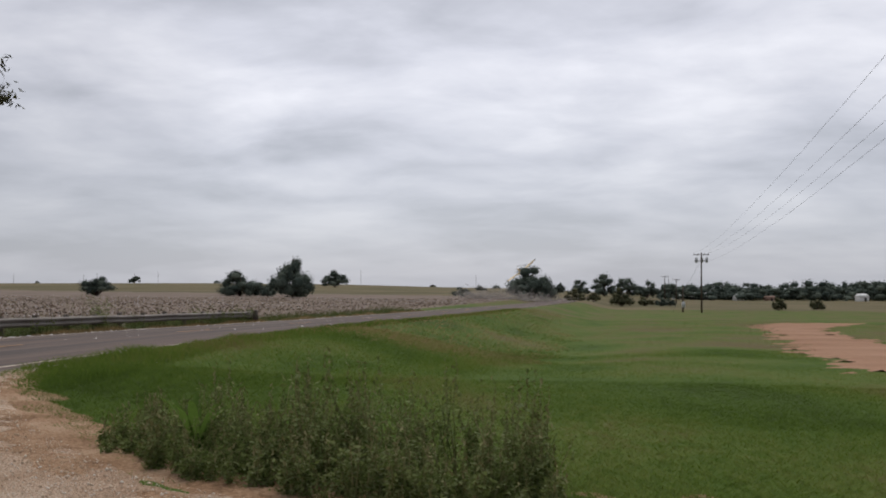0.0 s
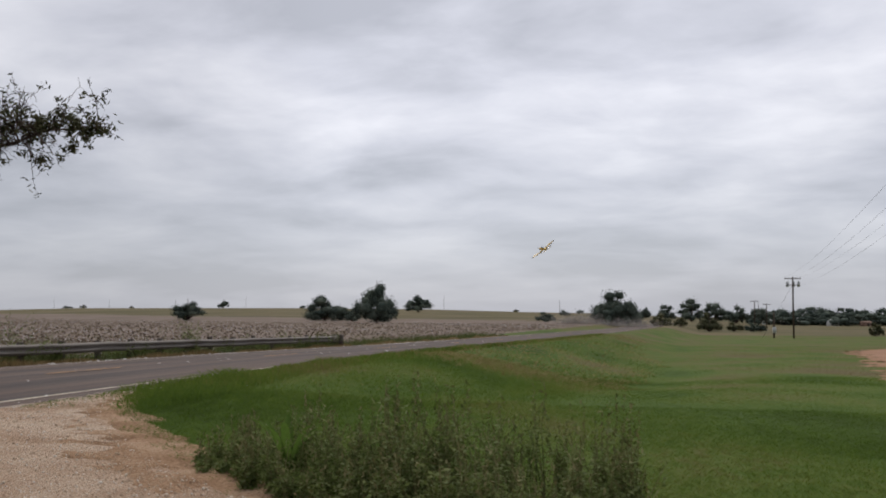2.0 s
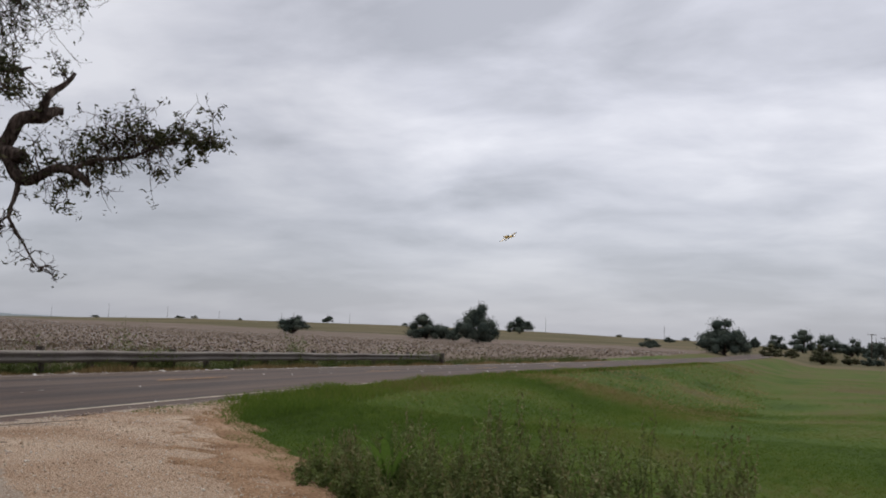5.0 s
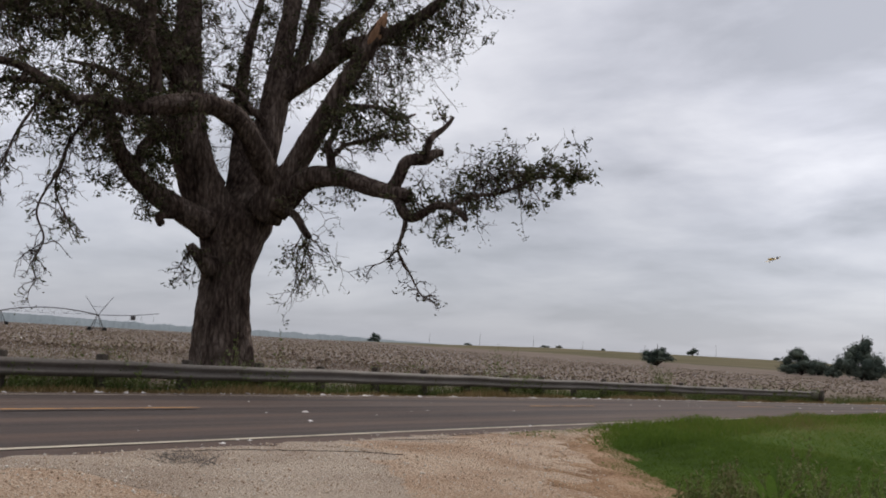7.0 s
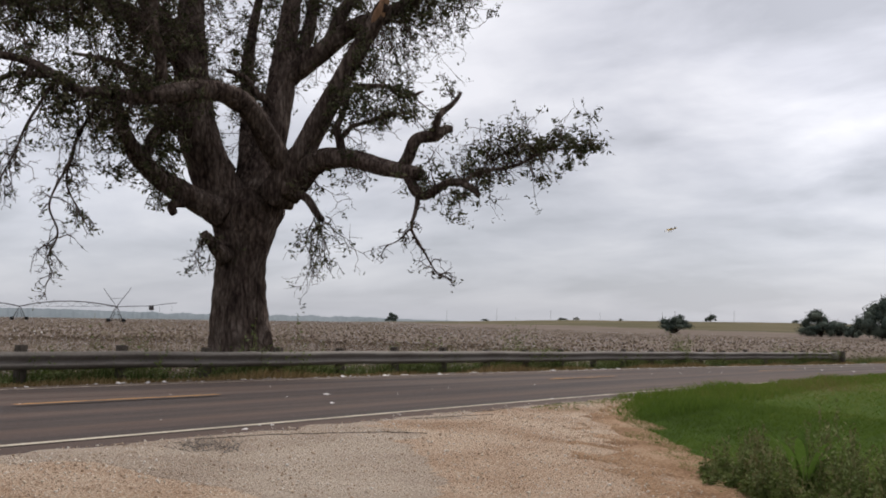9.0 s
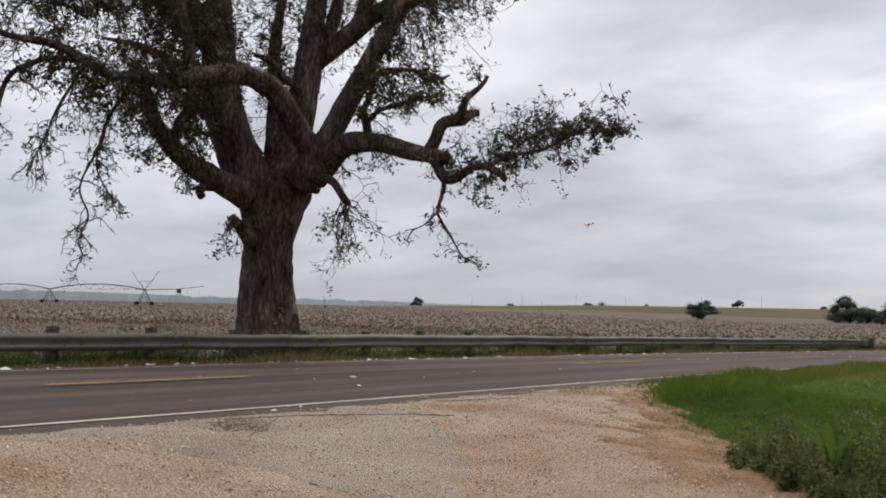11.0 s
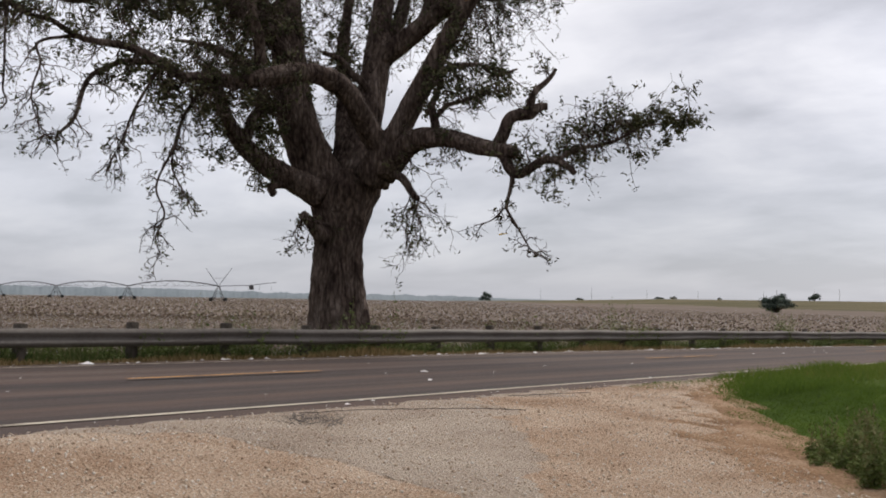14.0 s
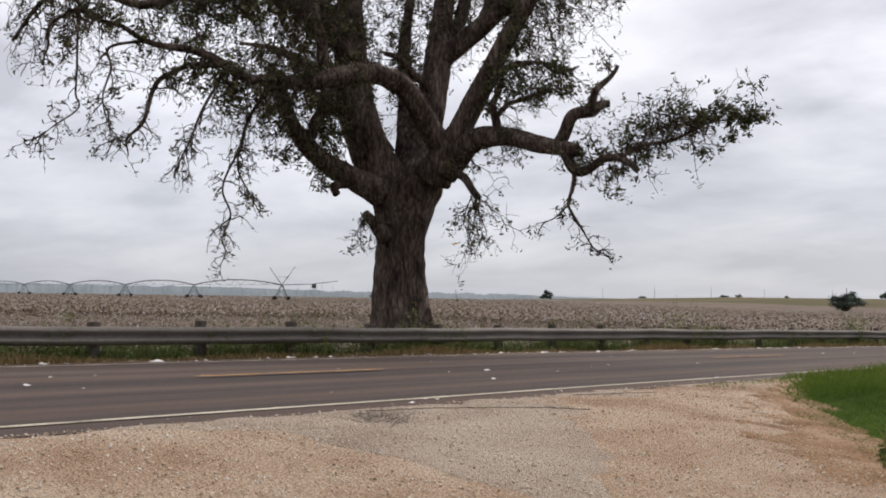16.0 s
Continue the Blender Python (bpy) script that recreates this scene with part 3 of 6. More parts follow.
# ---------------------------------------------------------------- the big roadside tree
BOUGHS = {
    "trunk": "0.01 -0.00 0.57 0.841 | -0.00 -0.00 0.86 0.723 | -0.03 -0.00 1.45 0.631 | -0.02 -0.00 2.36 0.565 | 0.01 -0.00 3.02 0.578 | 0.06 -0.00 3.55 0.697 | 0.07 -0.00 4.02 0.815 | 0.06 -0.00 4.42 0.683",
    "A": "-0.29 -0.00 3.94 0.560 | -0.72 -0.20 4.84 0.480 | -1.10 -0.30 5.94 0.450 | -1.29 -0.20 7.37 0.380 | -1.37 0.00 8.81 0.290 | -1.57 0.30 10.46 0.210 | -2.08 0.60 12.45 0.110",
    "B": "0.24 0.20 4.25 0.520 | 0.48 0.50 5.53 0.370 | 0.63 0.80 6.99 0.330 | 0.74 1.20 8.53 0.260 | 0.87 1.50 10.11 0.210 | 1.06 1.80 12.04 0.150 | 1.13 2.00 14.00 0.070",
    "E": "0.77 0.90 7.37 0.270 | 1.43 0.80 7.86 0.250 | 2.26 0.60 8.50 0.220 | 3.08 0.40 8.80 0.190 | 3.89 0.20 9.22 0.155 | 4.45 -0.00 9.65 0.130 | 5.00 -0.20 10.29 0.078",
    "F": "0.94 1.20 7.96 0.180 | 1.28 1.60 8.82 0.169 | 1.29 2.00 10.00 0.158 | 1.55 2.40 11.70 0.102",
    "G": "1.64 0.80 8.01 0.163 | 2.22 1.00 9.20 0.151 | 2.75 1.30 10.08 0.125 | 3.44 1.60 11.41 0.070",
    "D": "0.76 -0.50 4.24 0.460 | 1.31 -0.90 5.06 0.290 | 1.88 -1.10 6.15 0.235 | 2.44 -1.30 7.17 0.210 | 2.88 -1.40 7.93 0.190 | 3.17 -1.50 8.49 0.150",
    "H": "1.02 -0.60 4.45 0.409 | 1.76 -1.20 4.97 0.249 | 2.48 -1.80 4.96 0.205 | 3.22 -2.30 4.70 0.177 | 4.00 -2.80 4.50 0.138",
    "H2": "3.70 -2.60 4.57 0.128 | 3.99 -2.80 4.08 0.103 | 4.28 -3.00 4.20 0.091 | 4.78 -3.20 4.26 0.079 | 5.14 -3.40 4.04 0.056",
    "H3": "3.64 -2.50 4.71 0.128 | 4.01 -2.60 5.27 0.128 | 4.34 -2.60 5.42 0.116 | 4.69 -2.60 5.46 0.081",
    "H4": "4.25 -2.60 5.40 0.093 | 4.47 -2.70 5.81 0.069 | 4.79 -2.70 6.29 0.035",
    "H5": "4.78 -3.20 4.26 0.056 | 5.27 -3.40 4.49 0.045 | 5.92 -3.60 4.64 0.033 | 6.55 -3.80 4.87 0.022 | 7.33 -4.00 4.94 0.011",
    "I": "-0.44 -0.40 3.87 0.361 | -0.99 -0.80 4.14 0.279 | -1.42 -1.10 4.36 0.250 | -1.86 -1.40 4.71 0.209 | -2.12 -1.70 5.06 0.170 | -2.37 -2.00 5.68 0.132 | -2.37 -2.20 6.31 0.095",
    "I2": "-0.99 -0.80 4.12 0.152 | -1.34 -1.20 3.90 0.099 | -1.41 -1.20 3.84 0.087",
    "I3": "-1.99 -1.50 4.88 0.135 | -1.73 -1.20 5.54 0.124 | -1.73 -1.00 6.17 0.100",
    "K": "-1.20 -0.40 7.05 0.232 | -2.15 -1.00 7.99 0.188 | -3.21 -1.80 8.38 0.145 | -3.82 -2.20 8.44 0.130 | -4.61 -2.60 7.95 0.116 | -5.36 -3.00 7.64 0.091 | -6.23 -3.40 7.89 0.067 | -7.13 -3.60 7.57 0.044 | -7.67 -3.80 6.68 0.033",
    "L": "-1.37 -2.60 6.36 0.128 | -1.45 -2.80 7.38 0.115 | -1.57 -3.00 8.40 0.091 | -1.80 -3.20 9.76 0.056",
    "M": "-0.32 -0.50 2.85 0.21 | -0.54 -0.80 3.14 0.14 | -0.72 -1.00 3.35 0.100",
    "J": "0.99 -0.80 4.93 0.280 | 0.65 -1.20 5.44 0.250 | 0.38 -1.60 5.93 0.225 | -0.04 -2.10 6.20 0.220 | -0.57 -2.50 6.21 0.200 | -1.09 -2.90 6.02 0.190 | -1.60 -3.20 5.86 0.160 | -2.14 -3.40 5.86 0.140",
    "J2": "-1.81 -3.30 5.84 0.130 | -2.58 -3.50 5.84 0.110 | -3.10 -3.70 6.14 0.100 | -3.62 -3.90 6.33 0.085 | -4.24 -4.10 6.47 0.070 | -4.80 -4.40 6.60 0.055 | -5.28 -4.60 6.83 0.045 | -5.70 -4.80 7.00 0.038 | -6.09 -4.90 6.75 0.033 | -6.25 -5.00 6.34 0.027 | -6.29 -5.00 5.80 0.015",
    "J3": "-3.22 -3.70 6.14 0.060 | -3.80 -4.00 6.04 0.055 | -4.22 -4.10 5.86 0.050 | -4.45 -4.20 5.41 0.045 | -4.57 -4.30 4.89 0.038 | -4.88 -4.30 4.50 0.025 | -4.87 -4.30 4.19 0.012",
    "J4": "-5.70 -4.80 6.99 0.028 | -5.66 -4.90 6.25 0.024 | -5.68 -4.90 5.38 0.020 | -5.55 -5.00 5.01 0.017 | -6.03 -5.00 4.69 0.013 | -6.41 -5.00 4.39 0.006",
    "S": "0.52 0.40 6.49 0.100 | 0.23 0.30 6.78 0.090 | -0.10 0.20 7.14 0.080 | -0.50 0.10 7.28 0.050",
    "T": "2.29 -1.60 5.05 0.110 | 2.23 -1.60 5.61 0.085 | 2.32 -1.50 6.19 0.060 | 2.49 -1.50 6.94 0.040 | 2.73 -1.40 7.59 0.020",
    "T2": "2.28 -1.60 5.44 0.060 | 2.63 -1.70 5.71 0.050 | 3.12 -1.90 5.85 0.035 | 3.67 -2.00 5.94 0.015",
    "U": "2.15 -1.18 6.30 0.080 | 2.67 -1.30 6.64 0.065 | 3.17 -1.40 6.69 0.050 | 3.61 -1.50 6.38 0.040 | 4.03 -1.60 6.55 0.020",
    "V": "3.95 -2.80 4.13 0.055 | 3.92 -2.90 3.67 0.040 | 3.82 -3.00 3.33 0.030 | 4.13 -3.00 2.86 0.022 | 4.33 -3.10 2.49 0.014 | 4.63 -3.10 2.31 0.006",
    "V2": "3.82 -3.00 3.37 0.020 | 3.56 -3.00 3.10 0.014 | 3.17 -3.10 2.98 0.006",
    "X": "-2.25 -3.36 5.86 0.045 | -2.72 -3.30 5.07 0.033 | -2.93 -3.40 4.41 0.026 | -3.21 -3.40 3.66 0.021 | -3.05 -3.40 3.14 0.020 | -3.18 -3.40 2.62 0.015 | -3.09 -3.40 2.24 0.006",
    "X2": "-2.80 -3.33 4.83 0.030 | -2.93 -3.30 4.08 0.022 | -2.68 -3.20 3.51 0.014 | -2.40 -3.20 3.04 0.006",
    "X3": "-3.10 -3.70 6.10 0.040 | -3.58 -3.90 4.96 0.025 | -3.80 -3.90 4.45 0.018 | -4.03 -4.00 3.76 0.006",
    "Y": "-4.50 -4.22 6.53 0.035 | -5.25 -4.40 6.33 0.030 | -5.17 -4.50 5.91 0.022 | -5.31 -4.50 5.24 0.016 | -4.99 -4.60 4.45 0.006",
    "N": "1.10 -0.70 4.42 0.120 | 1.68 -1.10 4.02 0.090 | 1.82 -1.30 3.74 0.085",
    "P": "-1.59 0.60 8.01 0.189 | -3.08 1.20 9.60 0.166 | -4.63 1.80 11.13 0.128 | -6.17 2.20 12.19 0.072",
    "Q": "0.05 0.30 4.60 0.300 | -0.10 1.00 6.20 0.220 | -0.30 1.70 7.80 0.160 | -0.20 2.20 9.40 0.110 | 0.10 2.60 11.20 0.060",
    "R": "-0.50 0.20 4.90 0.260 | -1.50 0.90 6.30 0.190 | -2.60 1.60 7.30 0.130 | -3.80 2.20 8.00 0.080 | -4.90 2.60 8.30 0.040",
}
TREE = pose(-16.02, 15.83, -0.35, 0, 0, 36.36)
BROKEN = mat("split_heartwood", [(0.3, (0.16, 0.085, 0.05)), (0.6, (0.36, 0.21, 0.13))], 3.0, 0.9, 0.6, stretch=(4, 4, 1))


def shoots(rng, start, way, length, segs, droop, bend):
    """Crooked twigs that lose their way a little at every joint: twigs x joints x 3."""
    n = len(start)
    d = way / (np.linalg.norm(way, axis=1, keepdims=True) + 1e-9)
    p, out = start, [start]
    for k in range(segs):
        d = d + rng.normal(size=(n, 3)) * bend + np.array([0, 0, -droop * (k + 1) / segs])
        d /= np.linalg.norm(d, axis=1, keepdims=True)
        p = p + d * (length / segs)[:, None]
        out.append(p)
    return np.stack(out, 1)


def sticks(heap, pts, r0, r1):
    """Three-sided tapered twigs along pts."""
    n, k = pts.shape[:2]
    d = np.gradient(pts, axis=1)
    d /= np.linalg.norm(d, axis=2, keepdims=True) + 1e-9
    u = np.cross(d, np.array([0.31, 0.87, 0.38])); u /= np.linalg.norm(u, axis=2, keepdims=True) + 1e-9
    w = np.cross(d, u)
    r = (r0[:, None] * (1 - np.linspace(0, 1, k)) + r1 * np.linspace(0, 1, k))[:, :, None]
    ring = np.stack([pts + (u * math.cos(a) + w * math.sin(a)) * r for a in (0.0, 2.094, 4.189)], 2)
    tris = [t for i in range(k - 1) for j in range(3) for t in ((i * 3 + j, i * 3 + 3 + j, i * 3 + 3 + (j + 1) % 3), (i * 3 + j, i * 3 + 3 + (j + 1) % 3, i * 3 + (j + 1) % 3))]
    heap.many(ring.reshape(n, k * 3, 3), tris)


def fork(rng, pts, each, low, high, spread, droop, bend, segs):
    """Side twigs that leave pts at their joints."""
    n, k = pts.shape[:2]
    i = rng.integers(1, k, (n, each)); row = np.repeat(np.arange(n), each); i = i.ravel()
    along = pts[row, i] - pts[row, i - 1]
    along /= np.linalg.norm(along, axis=1, keepdims=True) + 1e-9
    size = np.linalg.norm(pts[:, -1] - pts[:, 0], axis=1)[row] * rng.uniform(low, high, len(row))
    return shoots(rng, pts[row, i], along + rng.normal(size=(len(row), 3)) * spread, size, segs, droop, bend)


def grow(rng, wood, leaves, start, way, length, radius, droop, leaf_n, leaf_size, subs=5, bend=0.3):
    """Sprays of twigs, forked twice, with bunches of leaves at the ends of some."""
    main = shoots(rng, start, way, length, 7, droop, bend)
    sticks(wood, main, radius, 0.005)
    side = fork(rng, main, subs, 0.22, 0.55, 0.75, droop * 0.45, bend * 1.2, 4)
    sticks(wood, side, np.full(len(side), 0.008), 0.004)
    twig = fork(rng, side, 2, 0.3, 0.7, 0.8, droop * 0.3, bend * 1.2, 2)
    sticks(wood, twig, np.full(len(twig), 0.0055), 0.0035)
    bare = np.repeat(rng.choice([0.0, 0.5, 1.0, 1.8], len(main)), subs * 2)
    n = rng.poisson(leaf_n * 0.43 * bare * rng.choice([0.0, 0.6, 1.3, 2.2], len(twig)))
    row = np.repeat(np.arange(len(twig)), n)
    u = 0.35 + 0.75 * rng.random(len(row))
    leaves.append(twig[row, 0] + (twig[row, -1] - twig[row, 0]) * u[:, None] + rng.normal(size=(len(row), 3)) * leaf_size * 0.55)


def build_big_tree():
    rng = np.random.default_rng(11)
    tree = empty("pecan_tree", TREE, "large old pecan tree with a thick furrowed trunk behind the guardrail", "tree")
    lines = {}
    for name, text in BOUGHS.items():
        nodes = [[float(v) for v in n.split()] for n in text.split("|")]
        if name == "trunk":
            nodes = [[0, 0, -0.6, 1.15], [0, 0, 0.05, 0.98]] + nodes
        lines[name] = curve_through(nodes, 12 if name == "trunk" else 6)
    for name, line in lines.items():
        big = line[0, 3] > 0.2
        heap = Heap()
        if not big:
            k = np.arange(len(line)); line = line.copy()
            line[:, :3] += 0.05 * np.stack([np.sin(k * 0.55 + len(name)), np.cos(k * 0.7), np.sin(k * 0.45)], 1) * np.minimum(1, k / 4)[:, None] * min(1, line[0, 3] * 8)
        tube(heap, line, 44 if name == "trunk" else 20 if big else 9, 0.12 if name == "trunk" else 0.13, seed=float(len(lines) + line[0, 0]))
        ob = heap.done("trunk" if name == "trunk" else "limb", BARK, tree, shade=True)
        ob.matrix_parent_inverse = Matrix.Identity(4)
    heap = Heap()
    tip = lines["D"][-1]
    tube(heap, [(*(lines["D"][-7][:3] + [0.02, -0.05, 0.03]), 0.13), (*(lines["D"][-4][:3] + [0.03, -0.06, 0.04]), 0.145), (*(tip[:3] + [0.02, -0.02, 0.1]), 0.11), (*(tip[:3] + [0.1, -0.02, 0.32]), 0.03)], 8, 0.25)
    tagged(heap.done("broken_end", BROKEN, tree), "torn orange-brown heartwood of a broken limb")
    heap = Heap()
    # limb, count, stretch of the limb, length, bias (x right, y away, z up), droop, leaves a twig, side twigs
    plan = [
        ("A", 62, 0.42, 1.0, 1.3, (-0.4, 0.0, 0.1), 0.3, 9, 6), ("A", 45, 0.35, 0.9, 1.1, (0.6, -0.1, 0.1), 0.3, 7, 6), ("B", 50, 0.45, 1.0, 1.1, (0.0, 0.3, 0.1), 0.25, 7, 6), ("B", 26, 0.40, 0.95, 1.0, (-0.6, 0.1, 0.1), 0.3, 7, 6),
        ("E", 60, 0.3, 1.0, 1.2, (0.4, 0.0, -0.2), 0.4, 8, 6), ("F", 40, 0.2, 1.0, 1.1, (0.2, 0.3, 0.0), 0.25, 8, 6),
        ("G", 40, 0.2, 1.0, 1.2, (0.5, 0.2, -0.2), 0.35, 8, 6), ("D", 14, 0.4, 0.75, 0.8, (0.9, 0.5, -0.2), 0.3, 4, 6),
        ("H", 8, 0.3, 0.8, 0.7, (0.2, 0.2, 0.4), 0.4, 4, 5), ("H", 9, 0.1, 0.5, 1.0, (0.1, 0.0, -0.6), 0.5, 3, 6), ("H2", 12, 0.45, 1.0, 0.8, (0.15, 0.0, 0.9), 0.05, 9, 6), ("H2", 6, 0.5, 1.0, 0.6, (0.2, 0.0, -0.4), 0.4, 1, 5),
        ("H5", 30, 0.0, 0.6, 1.15, (0.4, 0.0, 0.95), 0.02, 8, 6), ("H5", 22, 0.4, 1.0, 0.65, (0.25, 0.0, 0.5), 0.08, 11, 6), ("H5", 6, 0.1, 0.6, 0.4, (0.4, 0.0, -0.2), 0.3, 1, 5), ("H4", 5, 0.2, 0.9, 0.5, (-0.5, 0.0, 0.4), 0.1, 4, 5), ("H3", 5, 0.1, 0.6, 0.6, (-0.4, 0.0, 0.5), 0.2, 3, 5),
        ("I", 40, 0.35, 1.0, 0.8, (-0.5, 0.0, 0.0), 0.35, 9, 6), ("I", 7, 0.3, 0.5, 0.6, (-0.2, 0.0, -0.5), 0.5, 6, 5), ("I3", 36, 0.1, 1.0, 0.8, (0.1, 0.1, 0.1), 0.3, 9, 6),
        ("J", 26, 0.5, 1.0, 1.1, (-0.3, 0.2, 0.5), 0.3, 7, 6), ("J", 14, 0.75, 1.0, 0.9, (-0.4, 0.0, -0.3), 0.4, 7, 6), ("J2", 56, 0.0, 0.3, 1.1, (-0.4, 0.0, -0.4), 0.4, 9, 6), ("J2", 24, 0.3, 0.75, 0.8, (-0.2, 0.0, 0.2), 0.35, 6, 6), ("J2", 16, 0.5, 1.0, 0.7, (-0.3, 0.0, -0.3), 0.5, 1.5, 6),
        ("J3", 12, 0.3, 1.0, 0.5, (-0.2, 0.0, -0.3), 0.4, 0.6, 5), ("J4", 16, 0.1, 1.0, 0.6, (-0.2, 0.0, -0.2), 0.4, 1.5, 5), ("K", 130, 0.08, 0.5, 1.4, (0.0, 0.2, -0.3), 0.4, 12, 6), ("K", 36, 0.5, 1.0, 1.1, (-0.3, 0.0, -0.4), 0.45, 4, 6),
        ("Q", 60, 0.25, 1.0, 1.2, (0.1, 0.2, 0.0), 0.3, 9, 6), ("R", 80, 0.2, 0.9, 1.1, (0.1, 0.1, -0.1), 0.35, 10, 6),
        ("L", 60, 0.2, 1.0, 1.2, (-0.2, 0.3, 0.0), 0.35, 8, 6), ("P", 80, 0.1, 0.8, 1.6, (0.0, 0.2, -0.5), 0.4, 9, 6),
        ("E", 44, 0.4, 1.0, 1.5, (0.3, 0.0, -0.9), 0.55, 6, 6), ("S", 9, 0.3, 1.0, 0.6, (-0.2, 0.0, 0.3), 0.2, 3, 5), ("T", 26, 0.15, 1.0, 0.8, (0.3, 0.0, 0.0), 0.25, 8, 6), ("T2", 24, 0.1, 1.0, 0.7, (0.3, 0.0, 0.1), 0.25, 8, 6), ("U", 30, 0.2, 1.0, 0.8, (0.3, 0.0, -0.1), 0.3, 6, 6),
        ("V", 13, 0.1, 1.0, 0.5, (0.2, 0.0, -0.2), 0.35, 1, 5), ("V2", 7, 0.1, 1.0, 0.35, (-0.2, 0.0, -0.2), 0.3, 1, 5),
        ("X", 24, 0.15, 1.0, 0.55, (-0.1, 0.0, -0.3), 0.4, 1.1, 6), ("X2", 14, 0.1, 1.0, 0.55, (0.2, 0.0, -0.3), 0.4, 3, 5), ("X3", 18, 0.1, 1.0, 0.7, (-0.4, 0.0, -0.3), 0.35, 1.2, 6), ("Y", 22, 0.2, 1.0, 0.7, (0.0, 0.0, -0.3), 0.4, 4, 6),
    ]
    leaves = []
    for name, count, a, b, length, bias, droop, leaf_n, subs in plan:
        line = lines[name]
        f = rng.uniform(a, b, count) * (len(line) - 1)
        i = np.minimum(f.astype(int), len(line) - 2)
        p = line[i, :3] + (line[i + 1, :3] - line[i, :3]) * (f - i)[:, None]
        grow(rng, heap, leaves, p, rng.normal(size=(count, 3)) * 0.7 + np.array(bias), length * rng.uniform(0.5, 1.2, count), 0.016 * rng.uniform(0.7, 1.4, count), droop, leaf_n, 0.105, subs)
    # long hanging sprays: limb, stretch, count, length, leaves a twig
    for name, u, count, length, leaf_n in (("N", 1.0, 10, 1.5, 4.5), ("M", 0.9, 7, 0.85, 3), ("I", 0.5, 4, 0.6, 5), ("K", 0.8, 6, 1.8, 2), ("E", 0.55, 4, 1.6, 4), ("G", 0.5, 5, 1.6, 4)):
        line = lines[name]
        p = line[int(u * (len(line) - 1)), :3]
        way = np.stack([rng.normal(size=count) * 0.5, rng.normal(size=count) * 0.4, np.full(count, -0.6)], 1)
        grow(rng, heap, leaves, p + rng.normal(size=(count, 3)) * 0.06, way, length * rng.uniform(0.6, 1.1, count), np.full(count, 0.017), 0.55, leaf_n, 0.1, 7, bend=0.34)
    tagged(heap.done("brushwood", BARK, tree), "thin crooked drooping twigs, many of them bare", kind="stuff")
    crown = Heap()
    crown.many(leaf_cards(rng, np.concatenate(leaves), 0.105, 0.7, 0.3), LEAF_TRIS)
    tagged(crown.done("foliage", LEAF, tree), "sparse dull green autumn leaves", kind="stuff")


# ---------------------------------------------------------------- oaks, bushes and woods
def crown_clumps(rng, w, h, base, count, size, lumps=9, flat=0.75):
    """Leaf clumps set on the skins of overlapping lobes, so that the outline is uneven and has gaps."""
    lobes = []
    for k in range(lumps):
        a = k * 2.4 + rng.uniform(-0.4, 0.4); r = math.sqrt((k + rng.random()) / lumps) * 0.40 * w
        top = 1 - (r / (0.5 * w)) ** 2 * 0.95
        z = max(0.45 * base, h * rng.uniform(0.13, max(0.36, 0.84 * top)))
        lobes.append((r * math.cos(a), r * math.sin(a), z, rng.uniform(0.12, 0.22) * w, rng.uniform(0.12, 0.21) * min(h, w)))
    pick = rng.integers(0, lumps, count)
    L = np.array(lobes)[pick]
    d = rng.normal(size=(count, 3)); d /= np.linalg.norm(d, axis=1, keepdims=True)
    rad = (0.55 + 0.5 * rng.random(count))[:, None]
    c = L[:, :3] + d * rad * np.stack([L[:, 3], L[:, 3], L[:, 4]], 1)
    c[:, 2] = np.maximum(c[:, 2], base * 0.6 + 0.1)
    c[:, 2] = np.where(c[:, 2] > h, h - (c[:, 2] - h), c[:, 2])
    cards = leaf_cards(rng, c, size, 0.6, 0.0, 1.5)
    hearts = []
    for x, y, z, a, b in lobes:
        v = []
        for i in range(1, 6):
            for j in range(9):
                p, t = math.pi * i / 6, 2 * math.pi * (j + 0.5 * (i % 2)) / 9
                k = 0.6 * rng.uniform(0.75, 1.2)
                v.append((x + a * k * math.sin(p) * math.cos(t), y + a * k * math.sin(p) * math.sin(t), min(h, max(0.05, z + b * k * math.cos(p)))))
        hearts.append(v)
    return cards, np.array(hearts)


HEART_TRIS = [t for i in range(4) for j in range(9) for t in ((i * 9 + j, (i + 1) * 9 + j, (i + 1) * 9 + (j + 1) % 9), (i * 9 + j, (i + 1) * 9 + (j + 1) % 9, i * 9 + (j + 1) % 9))] + [t for j in range(1, 8) for t in ((0, j, j + 1), (36, 36 + j + 1, 36 + j))]


